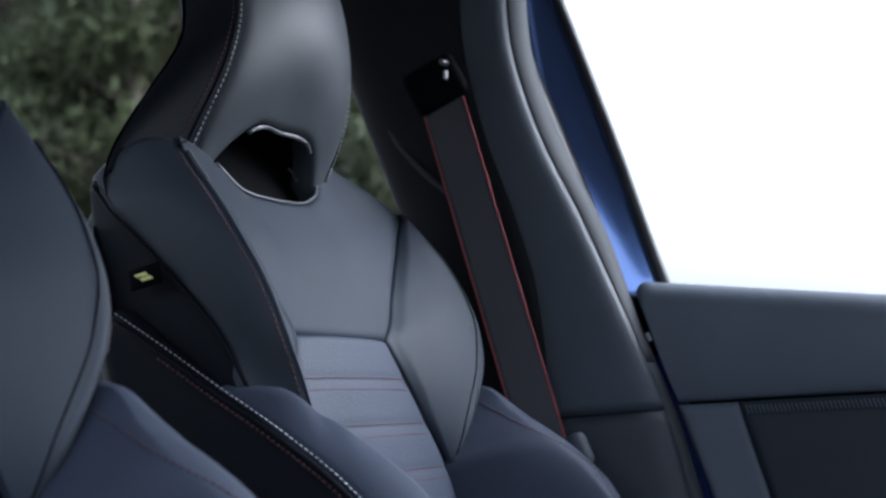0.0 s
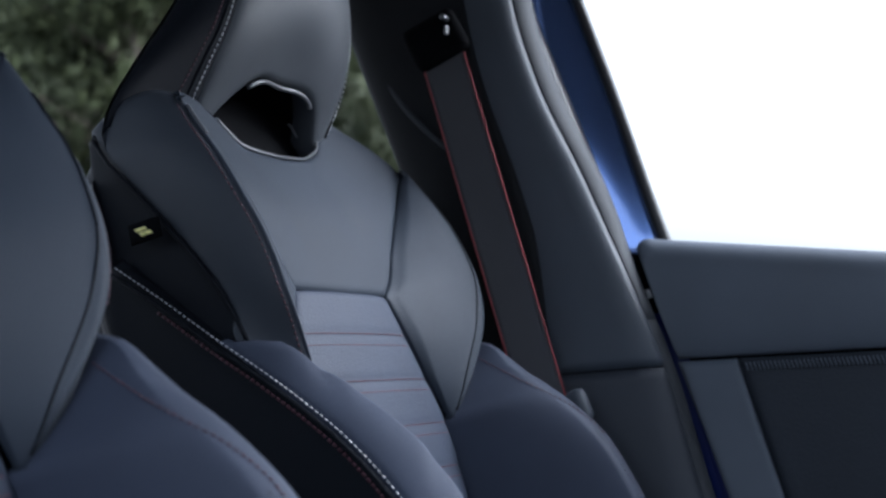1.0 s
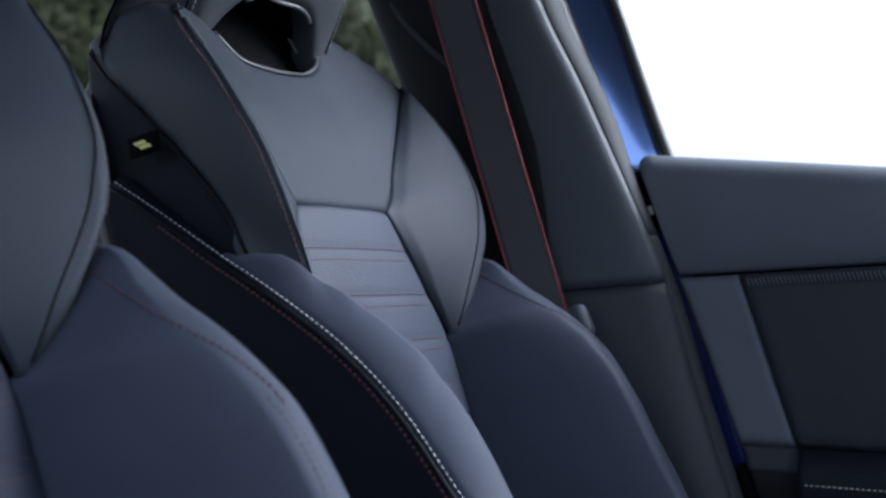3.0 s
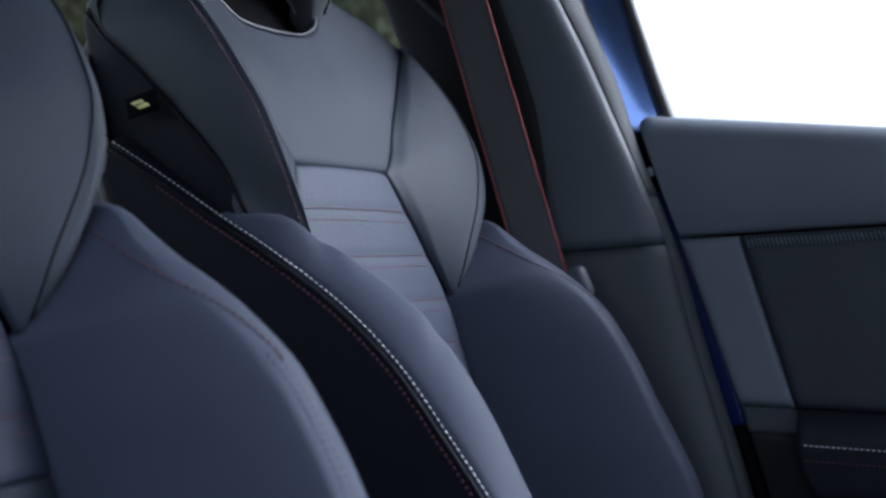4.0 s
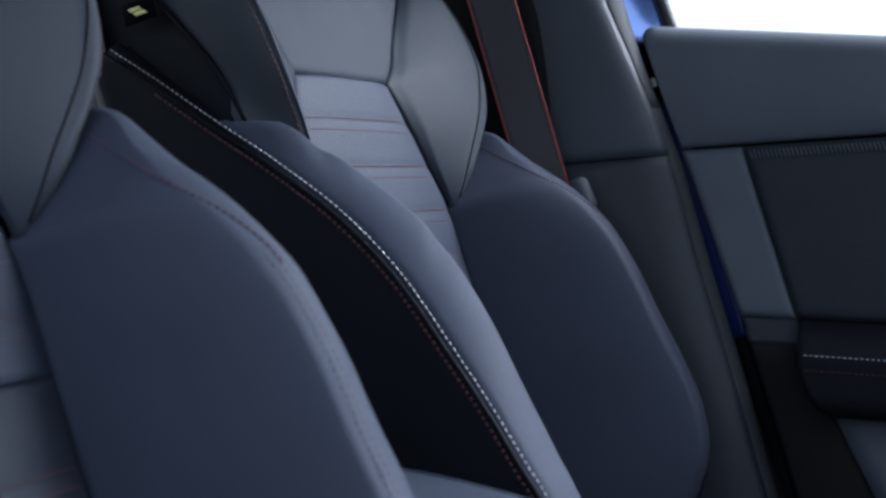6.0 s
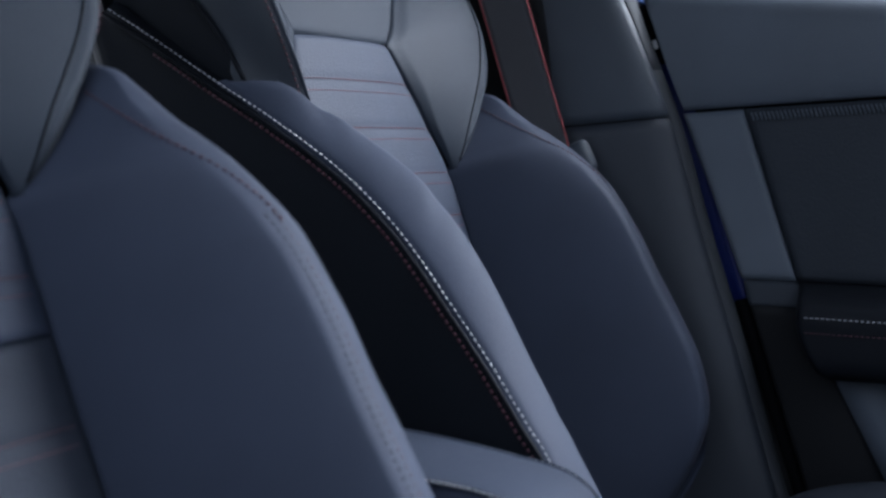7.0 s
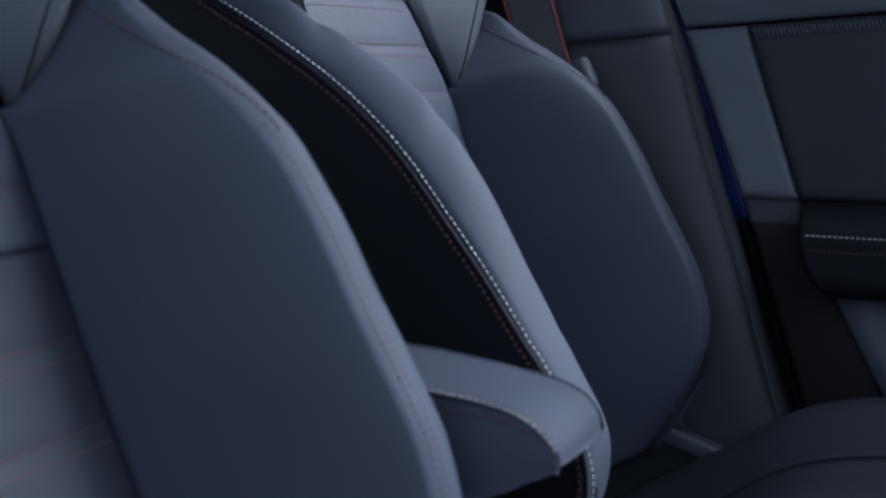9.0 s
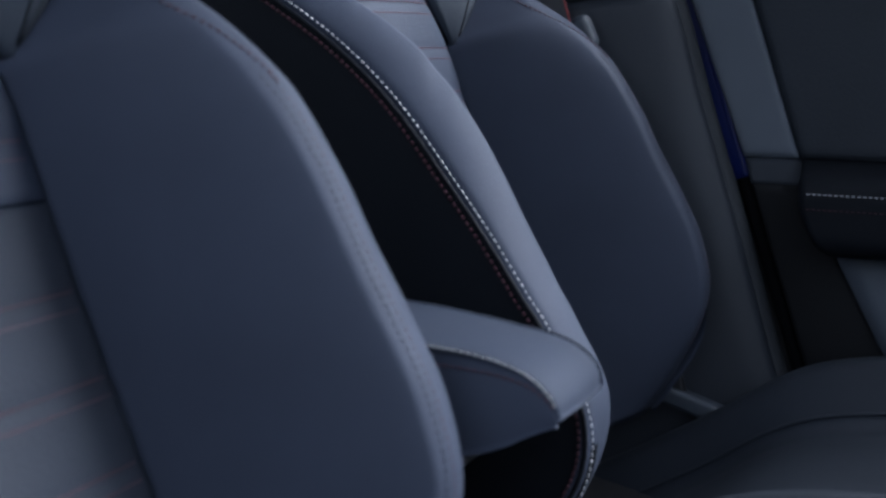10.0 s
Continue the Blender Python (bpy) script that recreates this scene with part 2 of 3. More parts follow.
def wing_inner(q, side):
    if q < 0.4:
        w = mix(0.015, 0.167, q / 0.4)
        return panel_half(w) + (inner_margin(w) if side < 0 else 0), panel_n(w), w
    u, w = upper_edge((q - 0.4) / 0.6, side)
    return u, panel_n(w) + 0.2 * max(u - 0.07, 0) * ease((q - 0.4) / 0.6), w


def wing_outer(q, side):
    w = mix(0.015, 0.345 if side > 0 else 0.366, q)
    return crest_width(w, side), crest_depth(w, side), w


wing_root = smooth_curve((0.015, 0.06, 0.11, 0.167, 0.22, 0.28, 0.345), (0.163, 0.138, 0.108, 0.096, 0.126, 0.174, 0.216))


def wing_front(side):
    def f(s, q):
        a, b = wing_inner(q, side), wing_outer(q, side)
        u, w = mix(a[0], b[0], s), mix(a[2], b[2], s)
        base = panel_n(w) + 0.2 * max(u - 0.07, 0) * ease(min(max((w - 0.167) / 0.178, 0), 1))
        r, c = wing_root(w) + (inner_margin(w) if side < 0 else 0.014 * ramp_up(w, 0.17, 0.22)), crest_width(w, side)
        k = min(max((u - r) / max(c - r, 0.004), 0), 1)
        n = mix(base, crest_depth(w, side), k ** 1.05) + mix(0.002, 0.003, ease(min(max((w - 0.12) / 0.12, 0), 1))) * math.sin(math.pi * k ** 1.6)
        n = mix(a[1], n, min(s / 0.12, 1))
        return L(side * u, mix(n, b[1], max((s - 0.9) / 0.1, 0)), w)
    return f


def wing_side(side):
    def f(s, t):
        w0, w2 = mix(0.015, 0.345 if side > 0 else 0.366, t), mix(0.108, 0.345 if side > 0 else 0.366, t)
        u0, n0 = crest_width(w0, side), crest_depth(w0, side)
        u2, n2 = (0.247 if t < 0.8 else mix(0.247, 0.225, (t - 0.8) / 0.2)), wing_seam_n(w2)
        u1, n1 = max(mix(u0, u2, 0.62), 0.5 * (u0 + u2)) + 0.016, mix(n0, n2, 0.32) + 0.008
        a, b, c = (1 - s) ** 2, 2 * s * (1 - s), s * s
        return L(side * (a * u0 + b * u1 + c * u2), a * n0 + b * n1 + c * n2, a * w0 + b * (mix(w0, w2, 0.45) + (0.03 * t ** 5 if side < 0 else 0)) + c * w2)
    return f


def side_shift(w, side):
    """The inner bolster swells towards its foot; the outer one is a little flatter below."""
    return foot_swell(w) if side < 0 else -0.006 * ease(min(max((-0.04 - w) / 0.14, 0), 1))


def bolster(side):
    def f(s, t):
        w = mix(-0.46, 0.113, t)
        if w < 0.015:
            u0, n0 = panel_half(w) - 0.004, panel_n(w) - 0.009
        else:
            k = min((w - 0.015) / 0.094, 1)
            u0, n0 = mix(0.160, 0.243, k), mix(-0.004, 0.010, k) + 0.008 * math.sin(math.pi * k)
        nc, nw = bolster_n(w), white_n(w)
        nc, nw = nc + side_shift(w, side), nw + side_shift(w, side)
        fade = min(max((0.113 - w) / 0.09, 0), 1)
        ui, uo = max(mix(0.243, 0.214, min(fade * 1.2, 1)), u0 + 0.002), 0.246
        fold = sum(h * math.exp(-((w - c + 0.10 * (s - 0.6)) / d) ** 2) for c, d, h in ((0.060, 0.007, -0.0036), (0.044, 0.010, 0.0024), (-0.030, 0.012, 0.0014), (-0.052, 0.009, -0.0014))) * (1 if side < 0 else 0.4)
        wave = 0.0008 * math.sin(w * 61 + side) * math.sin(w * 23) * fade
        if s < 0.55:
            k = s / 0.55
            a, b, c, d = (1 - k) ** 3, 3 * k * (1 - k) ** 2, 3 * k * k * (1 - k), k ** 3
            ne = nc - 0.003 * fade
            u = a * u0 + b * mix(u0, ui, 0.30) + c * mix(u0, ui, 0.70) + d * ui
            n = a * n0 + b * mix(n0, ne, 0.46) + c * mix(n0, ne, 0.90) + d * ne
        elif side < 0:
            k = (s - 0.55) / 0.45
            a, b, c = (1 - k) ** 2, 2 * k * (1 - k), k * k
            ne = nc - 0.003 * fade
            u, n = a * ui + b * mix(ui, 0.257, 0.62) + c * 0.257, a * ne + b * (mix(ne, min(nw, nc), 0.18) + wave) + c * min(nw, nc)
        elif s < 0.72:
            k = (s - 0.55) / 0.17
            u, n = mix(ui, uo, k), nc - 0.003 * fade + 0.005 * fade * math.sin(math.pi * k * 0.9) + wave * k
        else:
            k = (s - 0.72) / 0.28
            a, b, c = (1 - k) ** 2, 2 * k * (1 - k), k * k
            nt = nc - 0.003 * fade + 0.005 * fade * math.sin(math.pi * 0.9) + wave
            u, n = a * uo + b * 0.263 + c * 0.257, a * nt + b * (nt - 0.001) + c * min(nw, nc)
        n += fold * math.exp(-((s - 0.60) / 0.16) ** 2) - 0.034 * math.exp(-((0.113 - w) / 0.011) ** 2) * math.sin(math.pi * min(s / 0.92, 1))
        return L(side * u, n, w)
    return f


def lower_side(side):
    def f(s, t):
        w = mix(-0.46, 0.216, t)
        n0, n1 = white_n(w) + side_shift(w, side), -0.125
        n = mix(n0, n1, s)
        return L(side * (0.254 - 0.004 * math.sin(math.pi * s)), min(n, n0), w)
    return f


def upper_side(side):
    def f(s, t):
        w = mix(0.10, 0.352, t)
        n0 = wing_seam_n(w)
        n1 = -0.125
        return L(side * (0.243 - 0.012 * s - 0.20 * max(w - 0.30, 0)), mix(n0, n1, s), w + 0.004)
    return f


def centre_panel(w0, w1, ribs):
    """Central cushion with cross seams at the given heights."""
    def f(s, t):
        w = mix(w0, w1, t)
        h = panel_half(w) - 0.001 + (inner_margin(w) if s < 0.5 else 0)
        dip = sum(0.0010 * math.exp(-((w - r) / 0.006) ** 2) for r in ribs)
        puff = 0.006 * (1 - (2 * s - 1) ** 4)
        return L((2 * s - 1) * h, panel_n(w) + puff - 0.002 - dip, w)
    return f


def back_shell(s, t):
    w = mix(-0.5, 0.345, t)
    a = math.pi * s
    half = 0.250 - 0.06 * max((w - 0.27) / 0.085, 0) ** 2
    return L(half * math.cos(a), -0.118 - 0.05 * math.sin(a) ** 0.6 if 0 < s < 1 else -0.118, w)


# head restraint, one with the back
front_u = smooth_curve((0.355, 0.38, 0.42, 0.45, 0.51, 0.6, 0.68, 0.74), (0.130, 0.131, 0.130, 0.125, 0.116, 0.113, 0.106, 0.078))
front_n = smooth_curve((0.355, 0.38, 0.42, 0.45, 0.51, 0.6, 0.68, 0.74), (-0.062, -0.045, -0.008, 0.016, 0.043, 0.052, 0.045, 0.010))
rear_u = smooth_curve((0.355, 0.38, 0.436, 0.47, 0.511, 0.6, 0.68, 0.74), (0.240, 0.232, 0.189, 0.161, 0.132, 0.124, 0.116, 0.088))
rear_n = smooth_curve((0.355, 0.38, 0.436, 0.511, 0.6, 0.68, 0.74), (-0.090, -0.078, -0.058, -0.030, -0.020, -0.022, -0.030))
pad_foot = smooth_curve((0.0, 0.035, 0.06, 0.085, 0.11, 0.14), (0.418, 0.417, 0.410, 0.392, 0.367, 0.356))


def head_pad(s, t):
    k = 2 * s - 1
    u = k * front_u(mix(0.40, 0.74, t))
    for _ in range(6):
        w = mix(pad_foot(abs(u)), 0.74, t)
        u = k * front_u(w)
    n = front_n(w) + 0.027 * (1 - k * k) * ease(min(0.35 + 2.2 * t, 1))
    notch = 0.012 * math.exp(-((abs(u) - 0.0) / 0.045) ** 2 - ((w - 0.43) / 0.025) ** 2)
    return L(u, n - notch, w)


def head_width(w, side):
    """The inner side flares down to the shoulder, the outer one stays slim."""
    return rear_u(w) if side < 0 else min(rear_u(w), front_u(w) + 0.006)


def head_side(side):
    def f(s, t):
        w = mix(0.355, 0.74, t)
        a, b, c = (1 - s) ** 2, 2 * s * (1 - s), s * s
        u0, u2 = front_u(w), head_width(w, side)
        n0, n2 = front_n(w), rear_n(w)
        return L(side * (a * u0 + b * (max(u0, u2) + (0.008 if side < 0 else 0.003)) + c * u2), a * n0 + b * mix(n0, n2, 0.4) + c * n2, w)
    return f


def head_back(s, t):
    w = mix(0.33, 0.74, t)
    k = 2 * s - 1
    return L(k * head_width(max(w, 0.355), 1 if k > 0 else -1), rear_n(max(w, 0.355)) - 0.035 * (1 - k ** 4), w)


def head_top(s, t):
    k = 2 * s - 1
    n = mix(front_n(0.74), rear_n(0.74), t)
    return L(k * mix(front_u(0.74), rear_u(0.74), t), n, 0.74 + 0.015 * math.sin(math.pi * t) * (1 - k * k))


# seat cushion, level: v forward from the back's foot
def cushion_top(s, t):
    u = (2 * s - 1) * 0.262
    y = mix(-0.16, -0.76, t)
    a = abs(u)
    ridge = smooth_curve((0.0, 0.12, 0.165, 0.205, 0.235, 0.262), (0.0, 0.004, 0.012, 0.062, 0.068, 0.030))(a)
    lift = smooth_curve((-0.76, -0.68, -0.5, -0.4, -0.3, -0.16), (-0.035, 0.006, 0.004, -0.020, -0.085, -0.17))(y)
    return Vector((u, y, 0.265 + lift + ridge))


def cushion_side(side):
    def f(s, t):
        y = mix(-0.16, -0.76, t)
        top = cushion_top(1, t).z
        return Vector((side * (0.262 + 0.012 * math.sin(math.pi * s)), y, mix(top, 0.13, s)))
    return f


def cushion_front(s, t):
    u = (2 * s - 1) * 0.262
    return Vector((u, -0.76 - 0.02 * math.sin(math.pi * t), mix(cushion_top(s, 1).z, 0.13, t)))


def front_seat():
    seat = thing("front_seat", (0, 0, 0), "sports seat in dark grey leather with red and white stitching", "car seat", "front seats")
    ribs = (0.119, 0.067, 0.015, -0.036)
    low_ribs = (-0.14, -0.20, -0.26, -0.32)
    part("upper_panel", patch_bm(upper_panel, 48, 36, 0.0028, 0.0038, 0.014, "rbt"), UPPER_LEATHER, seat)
    part("centre_panel", patch_bm(centre_panel(-0.0775, 0.166, ribs), 40, 90, 0.002, 0.0035, 0.014), PERFORATED, seat, "perforated grey leather panel with red cross stitching")
    part("lumbar_panel", patch_bm(centre_panel(-0.46, -0.0785, low_ribs), 36, 110, 0.0025, 0.004, 0.014), SHADED_PERFORATED, seat, "perforated leather panel, coloured dark for shade, with red cross stitching")
    for side in (1, -1):
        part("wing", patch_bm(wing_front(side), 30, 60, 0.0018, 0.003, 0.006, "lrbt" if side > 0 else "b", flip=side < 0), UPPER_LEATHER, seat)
        part("wing_side", patch_bm(wing_side(side), 20, 40, 0.003, 0.005, 0.006, flip=side < 0), CHARCOAL, seat, "charcoal leather wing side")
        part("bolster", patch_bm(bolster(side), 44, 70, 0.003, 0.005, 0.006, "rt", flip=side < 0), LEATHER, seat)
        part("side_panel", patch_bm(lower_side(side), 20, 50, 0.003, 0.005, 0.012, flip=side < 0), BLACK_LEATHER, seat, "black leather side panel")
        part("upper_side_panel", patch_bm(upper_side(side), 16, 30, 0.003, 0.005, 0.004, flip=side < 0), BLACK_LEATHER, seat, "black leather side panel")
        part("headrest_side", patch_bm(head_side(side), 14, 40, 0.003, 0.005, 0.005, "lr", flip=side < 0), BLACK_LEATHER, seat, "black leather side of the head restraint")
        part("cushion_side", patch_bm(cushion_side(side), 8, 30, 0.003, 0.005, 0.01, flip=side < 0), BLACK_LEATHER, seat)
        sg = side

        def white_at(t, d=0.0):
            w = mix(-0.44, 0.214, t)
            slope = (white_n(w + 0.004) - white_n(w - 0.004)) / 0.008
            k = 1 / math.hypot(1, slope)
            return L(sg * 0.2585, white_n(w) + side_shift(w, sg) - d * k, w + d * slope * k)
        part("white_stitching", stitches_bm(lambda t: white_at(t, -0.003) + Vector((sg * 0.0012, 0, 0)), 0, 0.0060, 0.55, 0.00064), WHITE_THREAD, seat, "white thread")
        part("red_stitching", stitches_bm(lambda t: white_at(mix(0.02, 0.93, t), 0.0096) + Vector((sg * 0.0004, 0, 0)), 0, 0.0062, 0.6, 0.0014), RED_THREAD, seat, "dark red thread")
        part("piping", tube_bm([white_at(i / 60, 0.004) for i in range(61)], 0.0022, 8), BLACK_LEATHER, seat)
        front_fn = wing_front(sg)
        if sg > 0:
            part("wing_seam", tube_bm([front_fn(mix(0.78, 0.93, ease(min(q / 0.5, 1))), q) for q in np.linspace(0.03, 0.85, 50)], 0.0011, 6), BLACK_LEATHER, seat)
        wing_fn = wing_side(sg)
        part("wing_stitching", stitches_bm(lambda t: wing_fn(0.12, mix(0.02 if sg < 0 else 0.3, 0.95, t)) + Vector((sg * 0.0006, 0, 0)), 0, 0.0062, 0.6, 0.0009), RED_THREAD, seat, "dark red thread")
        part("wing_piping", tube_bm([wing_fn(1.0, 0.94 * i / 40) + Vector((sg * 0.001, 0, 0)) for i in range(41)], 0.0022, 8), BLACK_LEATHER, seat)
        part("wing_hem", tube_bm([wing_fn(i / 30, 0.004) + Vector((sg * 0.0005, 0, 0)) for i in range(31)], 0.0018, 8), BLACK_LEATHER, seat)
        head_fn = head_side(sg)
        part("headrest_white_stitching", stitches_bm(lambda t: head_fn(0.05, mix(0.05, 0.95, t)) + Vector((sg * 0.0006, 0, 0)), 0, 0.0062, 0.6, 0.0007), WHITE_THREAD, seat, "white thread")
        part("headrest_red_stitching", stitches_bm(lambda t: head_fn(0.17, mix(0.05, 0.95, t)), 0, 0.0062, 0.6, 0.0008), RED_THREAD, seat, "dark red thread")
        part("headrest_piping", tube_bm([head_fn(0.10, i / 40) for i in range(41)], 0.0018, 8), BLACK_LEATHER, seat)
        bol = bolster(sg)
        def bolster_line(t, d):
            return bol(0.64 + d - 0.48 * (max(t - 0.6, 0) / 0.4) ** 3.5, mix(0.12, 0.955, t)) + L(-0.0004 * sg, 0.0007, 0) - L(0, 0, 0)
        if sg > 0:
            part("bolster_stitching", stitches_bm(lambda t: bolster_line(t * 0.74, -0.048), 0, 0.0062, 0.55, 0.00045), DARK_THREAD, seat, "black thread")
            part("bolster_stitching", stitches_bm(lambda t: bolster_line(t * 0.74, -0.01), 0, 0.0062, 0.5, 0.0003), RED_THREAD, seat, "dark red thread")
            part("bolster_stitching", stitches_bm(lambda t: bolster_line(mix(0.72, 1.0, t), 0.0), 0, 0.0062, 0.6, 0.0007), RED_THREAD, seat, "dark red thread")
    for r in ribs:
        for d in (0.0, -0.0125):
            f = centre_panel(-0.0775, 0.166, ())
            part("cross_stitching", stitches_bm(lambda t, y=r + d: f(mix(0.02, 0.98, t), (y + 0.0775) / 0.2435), 0, 0.005, 0.62, 0.00055), ROSE_THREAD, seat, "faded red thread")
    for r in low_ribs:
        for d in (0.0, -0.0125):
            f = centre_panel(-0.46, -0.0785, ())
            part("cross_stitching", stitches_bm(lambda t, y=r + d: f(mix(0.02, 0.98, t), (y + 0.46) / 0.3815), 0, 0.005, 0.62, 0.00055), ROSE_THREAD, seat, "faded red thread")
    part("back_shell", patch_bm(back_shell, 30, 20, 0, 0.005, 0), DARK_TRIM, seat, "black plastic back shell")
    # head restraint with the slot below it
    part("headrest_pad", patch_bm(head_pad, 40, 40, 0.003, 0.006, 0.03), LIT_LEATHER, seat)
    part("headrest_back", patch_bm(head_back, 20, 20, 0.0, 0.005, 0.0), BLACK_LEATHER, seat)
    part("headrest_top", patch_bm(head_top, 20, 8, 0.0, 0.005, 0.0), BLACK_LEATHER, seat)
    part("slot_backing", box_bm(-0.135, 0.135, 0, 0.012, 0, 0.16, 0.004), MATTE_BLACK, seat).matrix_local = Matrix.Translation(L(0, -0.075, 0.27)) @ pose(0, 0, 0, -18)
    part("slot_shelf", box_bm(-0.06, 0.06, -0.01, 0.02, 0, 0.016, 0.006), MATTE_BLACK, seat).matrix_local = Matrix.Translation(L(0, -0.095, 0.318)) @ pose(0, 0, 0, -18)
    inner_wing = wing_front(-1)
    part("wing_tip_trim", tube_bm([inner_wing(0.96, q) + L(0, 0.001, 0) - L(0, 0, 0) for q in np.linspace(0.84, 0.995, 24)], 0.0017, 8), PIPING, seat, "light grey piping")
    part("slot_trim", tube_bm([L(u, panel_n(top_w(u)) + 0.2 * max(abs(u) - 0.07, 0) - 0.001, top_w(u) + 0.001) for u in np.linspace(-0.104, 0.135, 50)], 0.0019, 8), PIPING, seat, "light grey piping round the slot")
    # light tube that draws just the bright edge of a bracket in the slot
    part("bracket_edge", tube_bm([L(0.074, -0.055, 0.401), L(0.079, -0.055, 0.397), L(0.085, -0.055, 0.385)], 0.0014, 8), PIPING, seat, "thin light tube for the bright edge of the slot's dark bracket")
    part("pad_trim", tube_bm([head_pad(s, 0) + L(0, -0.003, -0.002) - L(0, 0, 0) for s in np.linspace(0.25, 0.75, 40)], 0.0026, 8), PIPING, seat, "light grey piping")
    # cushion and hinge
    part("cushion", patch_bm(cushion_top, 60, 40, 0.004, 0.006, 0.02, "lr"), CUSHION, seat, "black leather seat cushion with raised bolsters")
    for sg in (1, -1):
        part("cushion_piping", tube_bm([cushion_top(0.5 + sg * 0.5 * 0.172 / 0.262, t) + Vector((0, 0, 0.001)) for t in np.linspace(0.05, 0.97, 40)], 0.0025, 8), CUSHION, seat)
    part("cushion_front", patch_bm(cushion_front, 30, 8, 0.003, 0.006, 0.01), BLACK_LEATHER, seat)
    part("seat_base", box_bm(-0.235, 0.235, -0.70, -0.05, 0.0, 0.16, 0.02), DARK_TRIM, seat)
    return seat


seat_far = front_seat()
seat_far.location = (0.407, 0, 0.30)
seat_near = copy_thing(seat_far, pose(-0.313, -0.010, 0.30))

# what only the passenger seat shows: the hinge cover and the belt's lower anchor
hinge = part("hinge_cover", box_bm(-0.012, 0.012, -0.042, 0.042, -0.012, 0.010, 0.006), TRIM, seat_far, "grey plastic hinge cover")
hinge.matrix_local = pose(0.283, -0.262, 0.242, 17, 0, 0)
anchor_low = part("belt_anchor", box_bm(-0.006, 0.006, -0.010, 0.010, -0.02, 0.025, 0.004), DARK_TRIM, seat_far)
anchor_low.matrix_local = pose(0.284, -0.242, 0.266, -18)

# sewn-in textile tag on the passenger seat's side
tag = part("tag", box_bm(-0.0015, 0.0015, -0.018, 0.018, -0.010, 0.010, 0.001, 1), MATTE_BLACK, seat_far, "black textile tag with a yellow mark")
tag.matrix_local = Matrix.Translation(L(-0.256, -0.056, 0.236)) @ pose(0, 0, 0, -14, 0, 0)
bm = bmesh.new()
for k in (0, 1):
    v = [bm.verts.new((-0.0022, y + 0.005 * k, z + 0.0046 * k)) for y, z in ((-0.010, -0.0045), (0.003, -0.0045), (0.006, -0.0006), (-0.007, -0.0006))]
    q = bmesh.ops.extrude_face_region(bm, geom=[bm.faces.new(v)])
    bmesh.ops.translate(bm, vec=(0.0005, 0, 0), verts=[g for g in q["geom"] if isinstance(g, bmesh.types.BMVert)])
part("mark", bm, YELLOW, tag, "pale yellow zigzag mark")


# ---- centre armrest ----
def armrest():
    ob = thing("centre_console", (0.055, 0, 0.0), "black centre console with a white-stitched grey leather armrest", "console")
    part("console_body", box_bm(-0.062, 0.062, -0.20, 0.28, 0.28, 0.672, 0.015), DARK_TRIM, ob)
    # out of view; its height is set to keep light off the bolster's foot
    part("tunnel_light_stop", box_bm(-0.075, 0.075, -1.2, -0.20, 0.28, 0.58, 0.02), DARK_TRIM, ob)
    half = 0.067
    run = (0, 0.3, 0.45, 0.58, 0.67, 0.76, 0.85, 0.93, 1.0)
    along = smooth_curve(run, (0.25, -0.16, -0.24, -0.286, -0.312, -0.329, -0.340, -0.3455, -0.348))
    height = smooth_curve(run, (0.777, 0.774, 0.772, 0.769, 0.764, 0.757, 0.748, 0.740, 0.731))
    foot = smooth_curve((-0.35, -0.342, -0.324, -0.312, -0.28, -0.2, 0.25), (0.729, 0.725, 0.716, 0.709, 0.697, 0.690, 0.690))

    def top(s, t):
        k = 2 * s - 1
        skew = (k + 1) / 2
        return Vector((k * half - 0.008, along(t) + 0.014 * skew * t - 0.004 * (1 - k * k) * t, height(t) - (0.011 - 0.030 * max(0.55 - t, 0)) * skew + (0.004 - 0.003 * t) * (1 - k * k)))

    def flank(side):
        def f(s, t):
            p = top(0.5 + 0.5 * side, t)
            low = foot(along(t)) - 0.011 * max(side, 0)
            return Vector((p.x + side * 0.002 * math.sin(math.pi * s), p.y, mix(p.z, min(low, p.z), s)))
        return f

    def nose(s, t):
        p = top(s, 1)
        y = mix(along(1), -0.26, t)
        return Vector((p.x, mix(p.y, -0.26, t), min(p.z, foot(y) - 0.011 * s + 0.002 * (1 - t))))
    part("top_cover", patch_bm(top, 24, 70, 0.0, 0.004, 0.002, "lr"), DIMMED_LEATHER, ob)
    part("end_cover", patch_bm(nose, 24, 16, 0.0, 0.003, 0.0, "lr"), DARK_TRIM, ob)
    for sd in (1, -1):
        side_fn = flank(sd)
        part("side_cover", patch_bm(side_fn, 12, 70, 0.0, 0.004, 0.002, flip=sd < 0), LEATHER, ob)
        part("white_stitching", stitches_bm(lambda t: top(0.5 + sd * 0.5, mix(0.1, 0.985 if sd > 0 else 0.965, t)) + Vector((sd * 0.0006, 0, 0.0010)), 0, 0.0055, 0.70, 0.00055), WHITE_THREAD, ob, "white thread")
        part("red_stitching", stitches_bm(lambda t: side_fn(0.14, mix(0.1, 0.96, t)) + Vector((sd * 0.0008, 0, 0)), 0, 0.0055, 0.6, 0.0008), RED_THREAD, ob, "dark red thread")
    part("underside", box_bm(-0.066, 0.05, -0.25, 0.25, 0.660, 0.682, 0.008), DARK_TRIM, ob)
    return ob


armrest()


